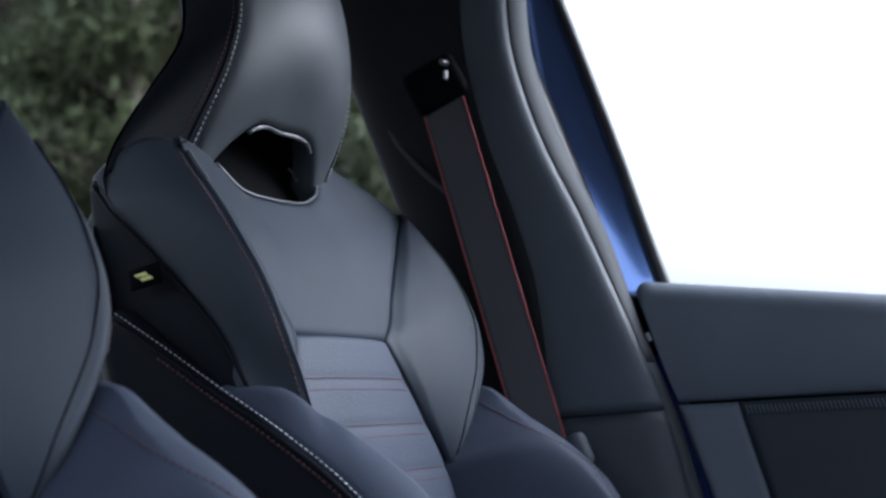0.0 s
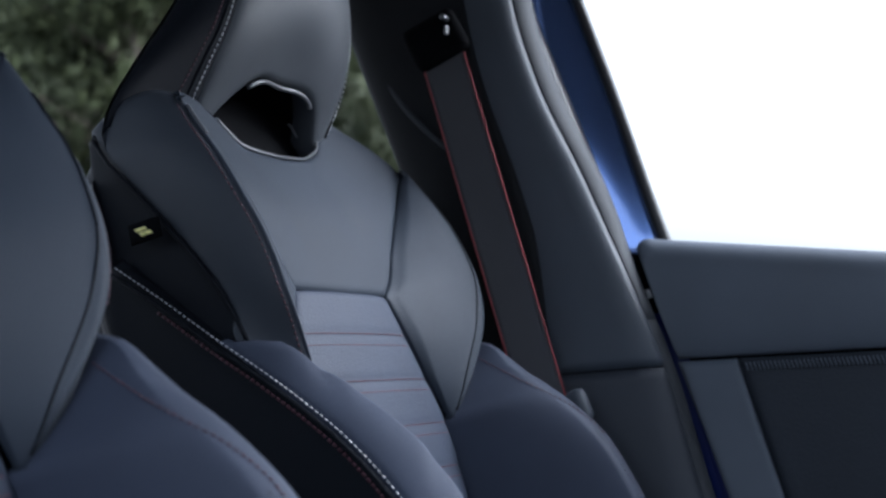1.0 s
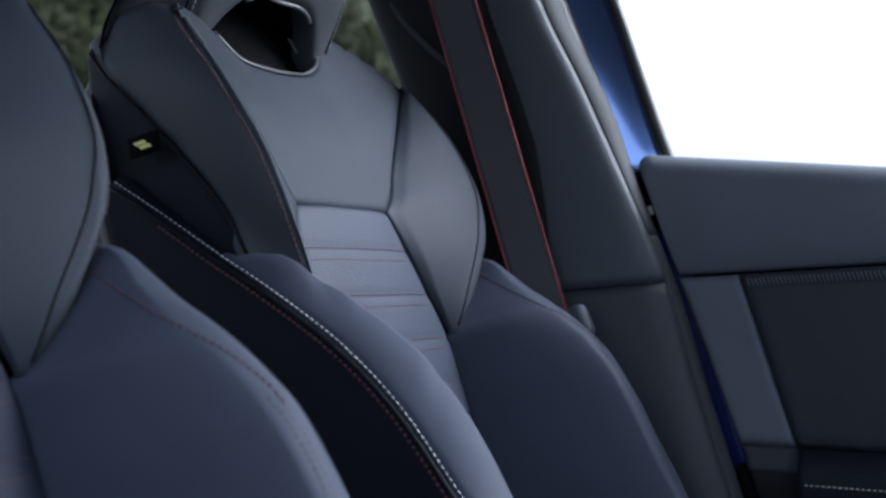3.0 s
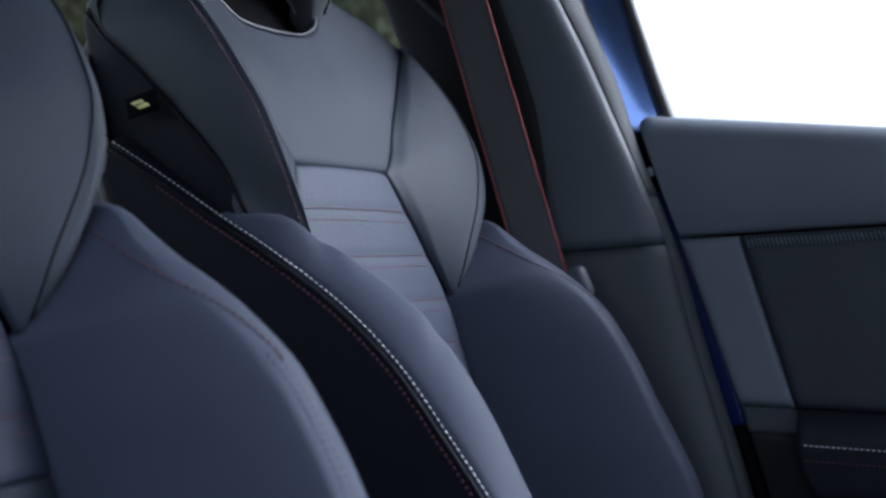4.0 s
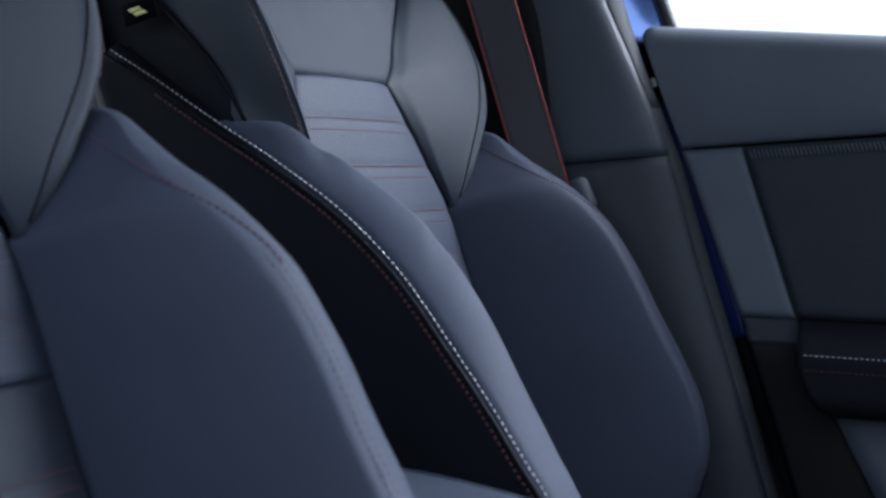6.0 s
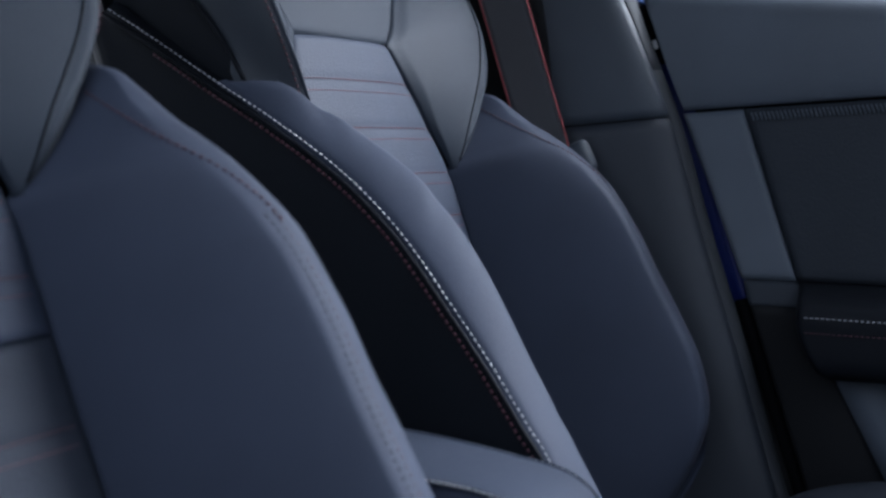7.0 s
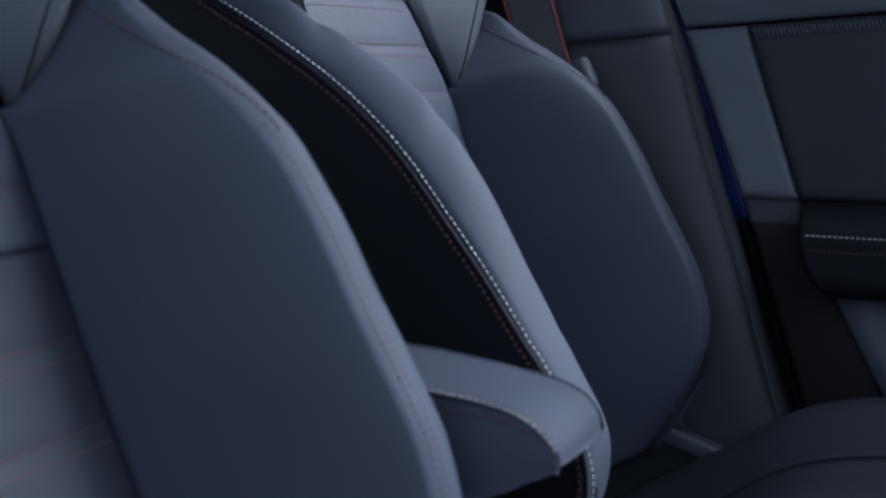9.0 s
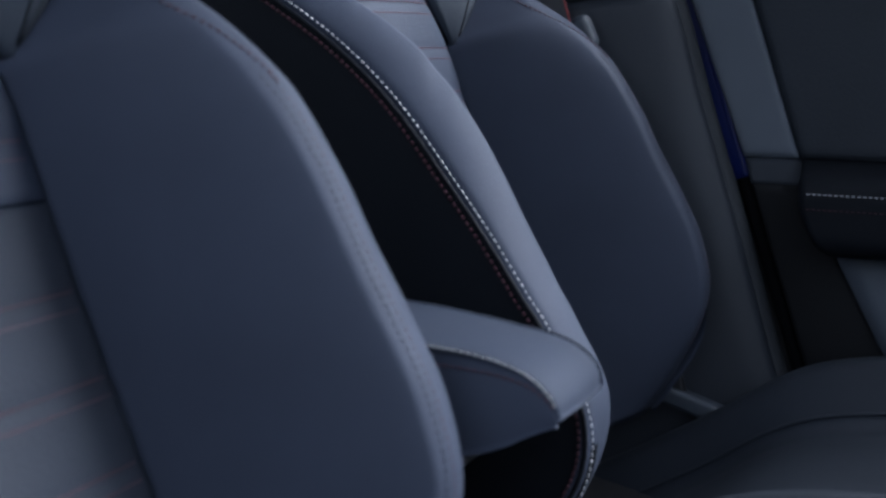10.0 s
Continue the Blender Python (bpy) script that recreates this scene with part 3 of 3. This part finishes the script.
# ---- belt pillar with its trim ----
pillar_edge = smooth_curve((0.30, 0.581, 0.795, 1.023, 1.20, 1.40, 1.543, 1.80), (-0.40, -0.338, -0.283, -0.199, -0.150, -0.070, -0.010, 0.09))


def lane(z0, z1, fy0, fy1, n=16):
    """Outline between two leaning edges y = fy0(z) and y = fy1(z)."""
    zs = [mix(z0, z1, i / n) for i in range(n + 1)]
    return [(fy0(z), z) for z in zs] + [(fy1(z), z) for z in zs[::-1]]


def rear_edge(z):
    return 0.156 + (z - 1.292) * 0.38 if z > 1.2 else 0.121


trim_edge = smooth_curve((0.30, 0.58, 0.74, 0.90, 1.03, 1.12, 1.195, 1.278, 1.377, 1.495, 1.573, 1.80), (-0.450, -0.352, -0.303, -0.2505, -0.211, -0.174, -0.139, -0.099, -0.047, -0.006, 0.003, 0.010))
pillar_lean = smooth_curve((0.3, 1.0, 1.25, 1.45, 1.78), (0.0, 0.0, 0.012, 0.035, 0.07))
pillar_roll = smooth_curve((0.0, 0.02, 0.06, 0.15, 0.35, 0.7, 0.9, 1.0), (0.742, 0.736, 0.730, 0.726, 0.723, 0.723, 0.734, 0.752))
seal_width = smooth_curve((0.3, 0.9, 1.0, 1.06, 1.12, 1.174, 1.22, 1.28, 1.60, 1.80), (0.004, 0.004, 0.003, 0.002, 0.002, 0.006, 0.012, 0.015, 0.014, 0.014))
def door_edge(z):
    return -0.175 - (1.178 - z) * 0.332


pillar = thing("door_pillar", (0, 0, 0), "black plastic trimmed pillar between the car's doors", "pillar")


def pillar_face(z0, z1):
    def f(s, t):
        z = mix(z0, z1, t)
        lean_in = pillar_lean(z)
        return Vector((pillar_roll(s) - lean_in, mix(trim_edge(z) - 0.4 * lean_in, rear_edge(z), s), z))
    return f


def pillar_seam(s):
    return mix(1.031, 1.000, s)


def split_face(lower):
    base = pillar_face(0.3, 1.78)

    def f(s, t):
        zs = pillar_seam(s)
        z = mix(0.3, zs - 0.001, t) if lower else mix(zs + 0.001, 1.78, t)
        return base(s, (z - 0.3) / 1.48)
    return f


part("upper_trim", patch_bm(split_face(False), 48, 60, 0.0012, 0.003, 0.02, "b", flip=True), TRIM, pillar)
part("lower_trim", patch_bm(split_face(True), 48, 50, 0.0012, 0.003, 0.02, "t", flip=True), LOWER_TRIM, pillar)


def seal_band(z0, z1):
    """The strip that rolls from the trim's front edge out to the door opening."""
    def f(s, t):
        z = mix(z0, z1, t)
        lean_in = pillar_lean(z)
        y0 = trim_edge(z) - 0.4 * lean_in
        y1 = y0 - seal_width(z) - 0.001
        return Vector((mix(0.7415 - lean_in, 0.776 - lean_in, s ** 1.3), mix(y0, y1, s) - 0.004 * math.sin(math.pi * s), z))
    return f


part("rubber_seal", patch_bm(seal_band(1.09, 1.78), 14, 50, 0.0, 0.002, 0.01, "l"), SEAL, pillar, "satin light grey strip for the highlight on the lower trim's edge")
# lighter strip that draws the highlight on the lower trim's rolled edge
part("lower_edge_highlight", patch_bm(seal_band(0.3, 1.089), 10, 40, 0.001, 0.002, 0.01, "l"), SEAL, pillar, "light grey strip for the highlight on the lower trim's edge")
# added black slab: keeps daylight out and reads as the gap's shade
part("corner_filler", slab_bm(lane(1.098, 1.172, lambda z: door_edge(z) - 0.012, lambda z: trim_edge(z) + 0.02), 0.800, 0.8205, 0.002), MATTE_BLACK, pillar, "black filler standing in for the dark corner gap")
part("body_flange", slab_bm(lane(0.80, 1.107, lambda z: pillar_edge(z) - 0.05, lambda z: pillar_edge(z) + 0.03), 0.806, 0.819, 0), SHADED_BLUE, pillar, "blue body flange, coloured dark for the shade in the door gap")
# added black slab that reads as shade in the lower gap
part("gap_filler", slab_bm(lane(0.3, 0.80, lambda z: pillar_edge(z) - 0.05, lambda z: pillar_edge(z) + 0.03), 0.808, 0.819, 0), RUBBER, pillar, "black filler standing in for the dark lower gap")
part("inner_frame", slab_bm(lane(0.3, 1.76, lambda z: pillar_edge(z) + 0.01, lambda z: rear_edge(z) - 0.01), 0.765, 0.80, 0), DARK_TRIM, pillar)


# dark sheet on the trim that paints in the upper pillar's shade
def pillar_shade(s, t):
    z = mix(1.04, 1.775, t)
    edge = mix(0.44, 0.14, t ** 0.8)
    p = pillar_face(0.3, 1.78)(mix(edge, 0.985, s), (z - 0.3) / 1.48)
    return p - Vector((0.0035, 0, 0))


part("pillar_shade", patch_bm(pillar_shade, 20, 50, 0.002, 0.005, 0.006, "lb", flip=True), DULL_BLACK, pillar, "dark sheet standing in for the shade round the belt recess")
# slot guide beside the belt
guide = [(0.690 + 0.012 * (1 - t), mix(0.172, 0.058, t ** 1.5), mix(1.46, 1.305, t ** 0.8)) for t in np.linspace(0, 1, 24)]
part("guide_rib", tube_bm(guide, 0.004, 8), SEAL, pillar)

# ---- seat belt ----
belt = thing("seat_belt", (0, 0, 0), "grey seat belt with red edges hanging along the pillar", "seat belt")
top_mid, low_mid = Vector((0.668, 0.066, 1.440)), Vector((0.690, -0.081, 0.955))
across = Vector((-0.22, 0.97, 0.0)).normalized()
across = (across - (low_mid - top_mid).normalized() * across.dot((low_mid - top_mid).normalized())).normalized()


def web(s, t, half=0.028, lift=0.0):
    p = top_mid.lerp(low_mid, t)
    face = across.cross(low_mid - top_mid).normalized()
    return p + across * (2 * s - 1) * half + face * (0.004 * math.sin(math.pi * t) + lift)


part("webbing", patch_bm(web, 8, 30, 0, 0.001, 0.0015), WEBBING, belt)
for s in (0.0, 1.0):
    part("red_edge", tube_bm([web(s, t) for t in np.linspace(0, 1, 24)], 0.0011, 8), RED_EDGE, belt, "bright red woven edge")
holder = part("anchor_loop", box_bm(-0.014, 0.014, -0.038, 0.038, -0.03, 0.03, 0.013, 4), MATTE_BLACK, belt, "black plastic belt loop")
holder.matrix_local = pose(0.664, 0.069, 1.446, -28, 0, 12)
bolt = part("bolt", tube_bm([(-0.016, 0, 0), (-0.012, 0, 0), (0.0, 0, 0)], 0.0038, 14), METAL, belt, "small chrome bolt")
bolt.matrix_local = pose(0.656, 0.050, 1.470)
bolt_low = part("bolt_plate", box_bm(-0.004, 0.004, -0.0022, 0.0022, -0.008, 0.004, 0.002), METAL, belt)
bolt_low.matrix_local = pose(0.645, 0.046, 1.455)
tongue = part("tongue", box_bm(-0.012, 0.012, -0.014, 0.012, -0.022, 0.020, 0.0115, 6), TRIM, belt, "rounded grey plastic belt tongue")
tongue.matrix_local = pose(0.684, -0.118, 0.982, -24, 0, 0)

# ---- passenger door, shut ----
door = thing("passenger_door", (0, 0, 0), "blue car door with dark grey lining and an open window", "car door")
DX = 0.79
FRONT = -1.25


def sill(y):
    return 1.192 + (y + 0.2) * 0.078


def band_foot(y):
    return 1.0375 - (y + 0.215) * 0.068


band_x = smooth_curve((0, 0.15, 0.4, 0.7), (0.787, 0.780, 0.774, 0.771))


def upper_band(s, t):
    """Flat face below, a round roll along the top and a round rear corner."""
    z0 = mix(1.035, 1.18, t)
    edge = door_edge(z0) + 0.006 + 0.011 * t
    y = mix(FRONT, edge, 1 - (1 - s) ** 1.6)
    r, d = 0.016, edge - y
    top = sill(y) - (r - math.sqrt(max(r * r - (r - d) ** 2, 0)) if d < r else 0)
    if t < 0.7:
        return Vector((band_x(t), y, mix(band_foot(y) + 0.0015, top - 0.024, t / 0.7)))
    a = (t - 0.7) / 0.3 * math.pi / 2
    return Vector((0.771 + 0.030 * (1 - math.cos(a)), y, top - 0.024 + 0.024 * math.sin(a)))


part("upper_lining", patch_bm(upper_band, 90, 40, 0.002, 0.004, 0.02, "b", flip=True), DOOR_TRIM, door)


def insert_edge(z):
    return -0.291 - (1.03 - z) * 0.343


def rear_strip(s, t):
    z = mix(0.83, 1.036, t)
    y0, y1 = insert_edge(z) + 0.001, door_edge(z) - 0.002 + 0.010 * (z - 0.83) / 0.206
    y = mix(y0, y1, s)
    return Vector((DX - 0.001, y, mix(0.832, band_foot(y) - 0.0015, t)))


def insert(s, t):
    z = mix(0.83, 1.036, t)
    y = mix(FRONT, insert_edge(z) - 0.001, s)
    return Vector((DX - 0.003 * math.sin(math.pi * t) ** 0.5, y, mix(0.832, band_foot(y) - 0.0008, t)))


part("rear_strip", patch_bm(rear_strip, 20, 24, 0.002, 0.0035, 0.02, flip=True), DOOR_TRIM, door)
part("insert", patch_bm(insert, 90, 24, 0.002, 0.0035, 0.02, flip=True), INSERT, door, "dark woven door insert")
bm = bmesh.new()
for k in range(190):
    y = -0.30 - k * 0.005
    tube_bm([(DX - 0.004, y, band_foot(y) - 0.006), (DX - 0.0055, y - 0.004, band_foot(y) - 0.016)], 0.0011, 5, bm)
tagged(part("insert_rim", bm, DOOR_TRIM, door, "ribbed rim of the insert"), kind="stuff")


# armrest ledge, lower pocket and lower lining
ledge_x = smooth_curve((0, 0.3, 0.42, 0.5, 0.68, 0.85, 1.0), (0.79, 0.735, 0.707, 0.700, 0.700, 0.712, 0.780))
ledge_z = smooth_curve((0, 0.3, 0.42, 0.5, 0.68, 0.85, 1.0), (0.833, 0.824, 0.812, 0.797, 0.766, 0.731, 0.718))


def ledge_face(s, t):
    y = mix(FRONT, -0.362 - 0.05 * max(t - 0.5, 0) ** 2 / 0.2, s)
    k = ease(min(max((s - 0.984) / 0.016, 0), 1))
    return Vector((mix(ledge_x(t), 0.783, k), y, ledge_z(t)))


part("door_armrest", patch_bm(ledge_face, 160, 30, 0.002, 0.004, 0.012), BLACK_LEATHER, door, "black leather door armrest")
part("white_stitching", stitches_bm(lambda t: ledge_face(mix(0.3, 0.984, t), 0.48) + Vector((-0.0006, 0, 0)), 0, 0.0062, 0.6, 0.0006), WHITE_THREAD, door, "white thread")
part("red_stitching", stitches_bm(lambda t: ledge_face(mix(0.3, 0.984, t), 0.58) + Vector((-0.0006, 0, 0)), 0, 0.0062, 0.6, 0.0007), RED_THREAD, door, "dark red thread")


def rear_ledge(s, t):
    z = mix(0.801, 0.831, t)
    return Vector((DX - 0.008 * (1 - t), mix(-0.368, door_edge(z) - 0.004, s), z))


part("rear_ledge", patch_bm(rear_ledge, 12, 6, 0.0004, 0.003, 0.01, flip=True), INSERT, door)


def lower_strip(s, t):
    z = mix(0.34, 0.803, t)
    fore = -0.362 - 0.55 * max(0.80 - z, 0)
    return Vector((DX - 0.004 - 0.004 * math.sin(math.pi * s), mix(fore, door_edge(z) - 0.004, s), z))


def lower_panel(s, t):
    z = mix(0.34, 0.722, t)
    fore = -0.364 - 0.55 * max(0.80 - z, 0)
    return Vector((DX - 0.012 - 0.01 * math.sin(math.pi * t), mix(FRONT, fore, s), z))


part("rear_lower_lining", patch_bm(lower_strip, 16, 30, 0.0006, 0.004, 0.02, flip=True), DULL_BLACK, door)
part("lower_lining", patch_bm(lower_panel, 30, 20, 0.003, 0.005, 0.02, flip=True), DOOR_TRIM, door)
# painted steel behind the lining, window frame and seals
part("steel_shell", slab_bm([(FRONT, 0.3), (door_edge(0.3) + 0.012, 0.3), (door_edge(1.16) + 0.012, 1.16), (FRONT, 1.09)], 0.822, 0.90, 0.006), PAINT, door, "glossy blue painted steel")
part("lining_core", slab_bm([(FRONT, 0.32), (door_edge(0.32) - 0.004, 0.32), (door_edge(1.14) - 0.006, 1.14), (FRONT, 1.08)], 0.802, 0.8205, 0), MATTE_BLACK, door, "black backing of the door lining")
part("steel_edge", tube_bm([(0.812, door_edge(z) + 0.006, z) for z in np.linspace(0.80, 1.125, 30)], 0.0075, 10), SHADED_BLUE, door, "blue door edge, coloured dark for the shade in the gap")


def frame_in(z):
    return pillar_edge(z) - 0.012


def frame_out(z):
    return -0.195 + (z - 1.195) * 0.385


lean = smooth_curve((1.165, 1.215, 1.26, 1.37, 1.42, 1.8), (0.0, 0.0, -0.010, -0.050, -0.058, -0.060))


def frame_face(s, t):
    z = mix(1.165, 1.78, t)
    y0, y1 = frame_out(z) + 0.012, frame_in(z) + 0.055
    return Vector((0.828 - 0.024 * s - 0.003 * math.sin(math.pi * s), mix(y0, y1, s) + 0.10 * lean(z), z))


part("window_frame", patch_bm(frame_face, 16, 30, 0.001, 0.004, 0.03, flip=True), PAINT, door, "glossy blue painted window frame")
part("glass_seal", tube_bm([(0.822, frame_out(z) + 0.006 + 0.10 * lean(z), z) for z in np.linspace(1.17, 1.78, 30)], 0.0085, 10), RUBBER, door, "black rubber glass seal")
# black tube in place of shade over the lower end of the blue edge
part("edge_shade", tube_bm([(0.799, door_edge(z) + 0.007, z) for z in np.linspace(0.32, 0.805, 30)], 0.009, 10), MATTE_BLACK, door, "black tube for the shade where the blue edge fades out")
part("lock_pin", tube_bm([(0.783, -0.1805, 1.117), (0.783, -0.1785, 1.122), (0.783, -0.1765, 1.127)], 0.003, 10), WHITE_THREAD, door, "small white cap")

# ---- the car's shell round the seats ----
car = thing("car_body", (0, 0, 0), "blue car body with a dark roof lining and carpet", "car")
part("carpet", box_bm(-0.66, 0.76, -1.5, 1.9, 0.26, 0.30, 0.01), CARPET, car)
# unseen roof; its front and driver-side edges are set to limit sky light
part("roof", box_bm(-0.50, 0.70, -0.95, 2.0, 1.76, 1.80, 0.015), HEADLINER, car, "dark fabric roof lining")
part("door_sill", box_bm(0.72, 0.90, -1.3, 1.2, 0.26, 0.40, 0.02), DARK_TRIM, car)
part("driver_sill", box_bm(-0.80, -0.62, -1.3, 1.2, 0.26, 0.40, 0.02), PAINT, car)
# unseen block, added to stop low light from the front
part("front_light_stop", box_bm(-0.68, 0.78, -1.55, -0.98, 0.28, 1.0, 0.04), DARK_TRIM, car)
part("rear_door_lining", slab_bm([(0.12, 0.3), (1.5, 0.3), (1.5, 1.2), (0.12, 1.19)], 0.78, 0.86, 0.01), DARK_TRIM, car)
part("roof_rail", tube_bm([(0.70, -0.35, 1.74), (0.70, 0.3, 1.775), (0.70, 1.2, 1.77), (0.72, 1.9, 1.70)], 0.035, 10), DARK_TRIM, car)
part("rear_pillar", slab_bm([(1.5, 0.3), (1.95, 0.3), (2.0, 1.76), (1.75, 1.76), (1.5, 1.2)], 0.70, 0.86, 0.01), DARK_TRIM, car)

# driver's side is out of view, added to close off light from there
part("driver_side_panel", slab_bm([(0.15, 0.3), (1.95, 0.3), (1.95, 1.2), (0.10, 1.2)], -0.76, -0.68, 0.01), DARK_TRIM, car)
part("driver_pillar", slab_bm([(0.10, 1.19), (0.32, 1.19), (0.42, 1.78), (0.26, 1.78)], -0.62, -0.54, 0.01), DARK_TRIM, car)
part("driver_roof_rail", tube_bm([(-0.50, -0.35, 1.765), (-0.50, 0.3, 1.775), (-0.50, 1.9, 1.76)], 0.035, 10), DARK_TRIM, car)

# ---- outside ----
# unseen wall, added to cut the low sky and bounce light inwards
wall = part("wall", box_bm(-3.9, -3.6, -9, 9, 0, 1.3, 0.01, 1), material("bounce_wall", (0.55, 0.55, 0.56), 0.9, vary=0.25, vary_scale=0.8, bump=0.8, bump_scale=60), None, "pale wall out of view, added to bounce light from the driver's side")
tagged(wall, category="wall", kind="structure")
# unseen dark wall, added to block sky light coming from ahead
front_blocker = part("light_block_front", box_bm(-3.6, 2.5, -6.3, -6.0, 0, 6.5, 0.01, 1), material("block_wall", (0.13, 0.13, 0.135), 0.9, vary=0.25, vary_scale=0.8, bump=0.8, bump_scale=60), None, "dark wall out of view, added to block sky light from ahead")
tagged(front_blocker, category="wall", kind="structure")

# ground is never in view; its pale colour is chosen to bounce fill light
bm = bmesh.new()
bmesh.ops.create_grid(bm, x_segments=2, y_segments=2, size=900)
tagged(part("ground", bm, FILL_GROUND, None, "unseen ground, made pale to bounce fill light"), category="ground", kind="structure")


def tree(x, y, height, spread, seed):
    rnd = random.Random(seed)
    ob = thing("tree", (x, y, 0), "dark green leafy tree behind the car", "tree", "trees behind the car")
    bm = bmesh.new()
    tips = []

    def limb(a, b, r0, r1, n=6):
        rings = []
        d = (b - a).normalized()
        s = d.cross(Vector((0.3, 0.9, 0.1))).normalized()
        q = d.cross(s)
        for i in range(n + 1):
            k = i / n
            p = a.lerp(b, k) + (s * math.sin(k * 5 + seed) + q * math.cos(k * 4 + seed)) * 0.03 * (b - a).length * k * (1 - k) * 4
            r = mix(r0, r1, k)
            rings.append([bm.verts.new(p + (s * math.cos(j * 1.0472) + q * math.sin(j * 1.0472)) * r) for j in range(6)])
        for m, o in zip(rings, rings[1:]):
            for j in range(6):
                bm.faces.new((m[j], m[(j + 1) % 6], o[(j + 1) % 6], o[j]))
    limb(Vector((0, 0, 0)), Vector((rnd.uniform(-0.3, 0.3), rnd.uniform(-0.3, 0.3), height * 0.85)), 0.03 * height, 0.006 * height, 10)
    for k in range(34):
        z = height * rnd.uniform(0.12, 0.85)
        a = rnd.uniform(0, 6.283)
        reach = spread * (1.05 - 0.75 * (z / height)) * rnd.uniform(0.6, 1.1)
        start = Vector((0, 0, z))
        end = Vector((math.cos(a) * reach, math.sin(a) * reach, z + reach * rnd.uniform(0.1, 0.55)))
        limb(start, end, 0.008 * height, 0.002 * height, 4)
        tips += [start.lerp(end, t) for t in (0.45, 0.65, 0.85, 1.0)]
    part("trunk", bm, BARK, ob)
    verts, faces = [], []
    for tip in tips:
        for _ in range(150):
            c = tip + Vector((rnd.gauss(0, 1), rnd.gauss(0, 1), rnd.gauss(0, 0.8))) * 0.085 * spread
            e = Euler((rnd.uniform(0, 6.28), rnd.uniform(0, 6.28), rnd.uniform(0, 6.28))).to_matrix()
            size = rnd.uniform(0.05, 0.11)
            i = len(verts)
            verts += [c + e @ Vector(p) * size for p in ((-1, 0, 0), (0, -0.45, 0.1), (1, 0, 0), (0, 0.45, 0.1))]
            faces.append((i, i + 1, i + 2, i + 3))
    me = bpy.data.meshes.new("crown")
    me.from_pydata([tuple(v) for v in verts], [], faces)
    me.materials.append(LEAF)
    crown = new("crown", me)
    crown.parent = ob
    tagged(crown, "dense dark green leaves", kind="stuff")


for k, (bearing, far, height, spread) in enumerate(((28.5, 17, 8.5, 2.6), (33, 20, 10.5, 3.4), (38, 16, 9.5, 3.2), (43, 18, 11.0, 3.6), (48, 21, 12, 3.8), (36, 26, 14, 4.4), (42, 24, 14, 4.4), (46, 28, 15, 4.4), (30, 27, 11, 3.2))):
    a = radians(bearing)
    tree(-0.82 + far * math.cos(a), -0.63 + far * math.sin(a), height, spread, k + 3)
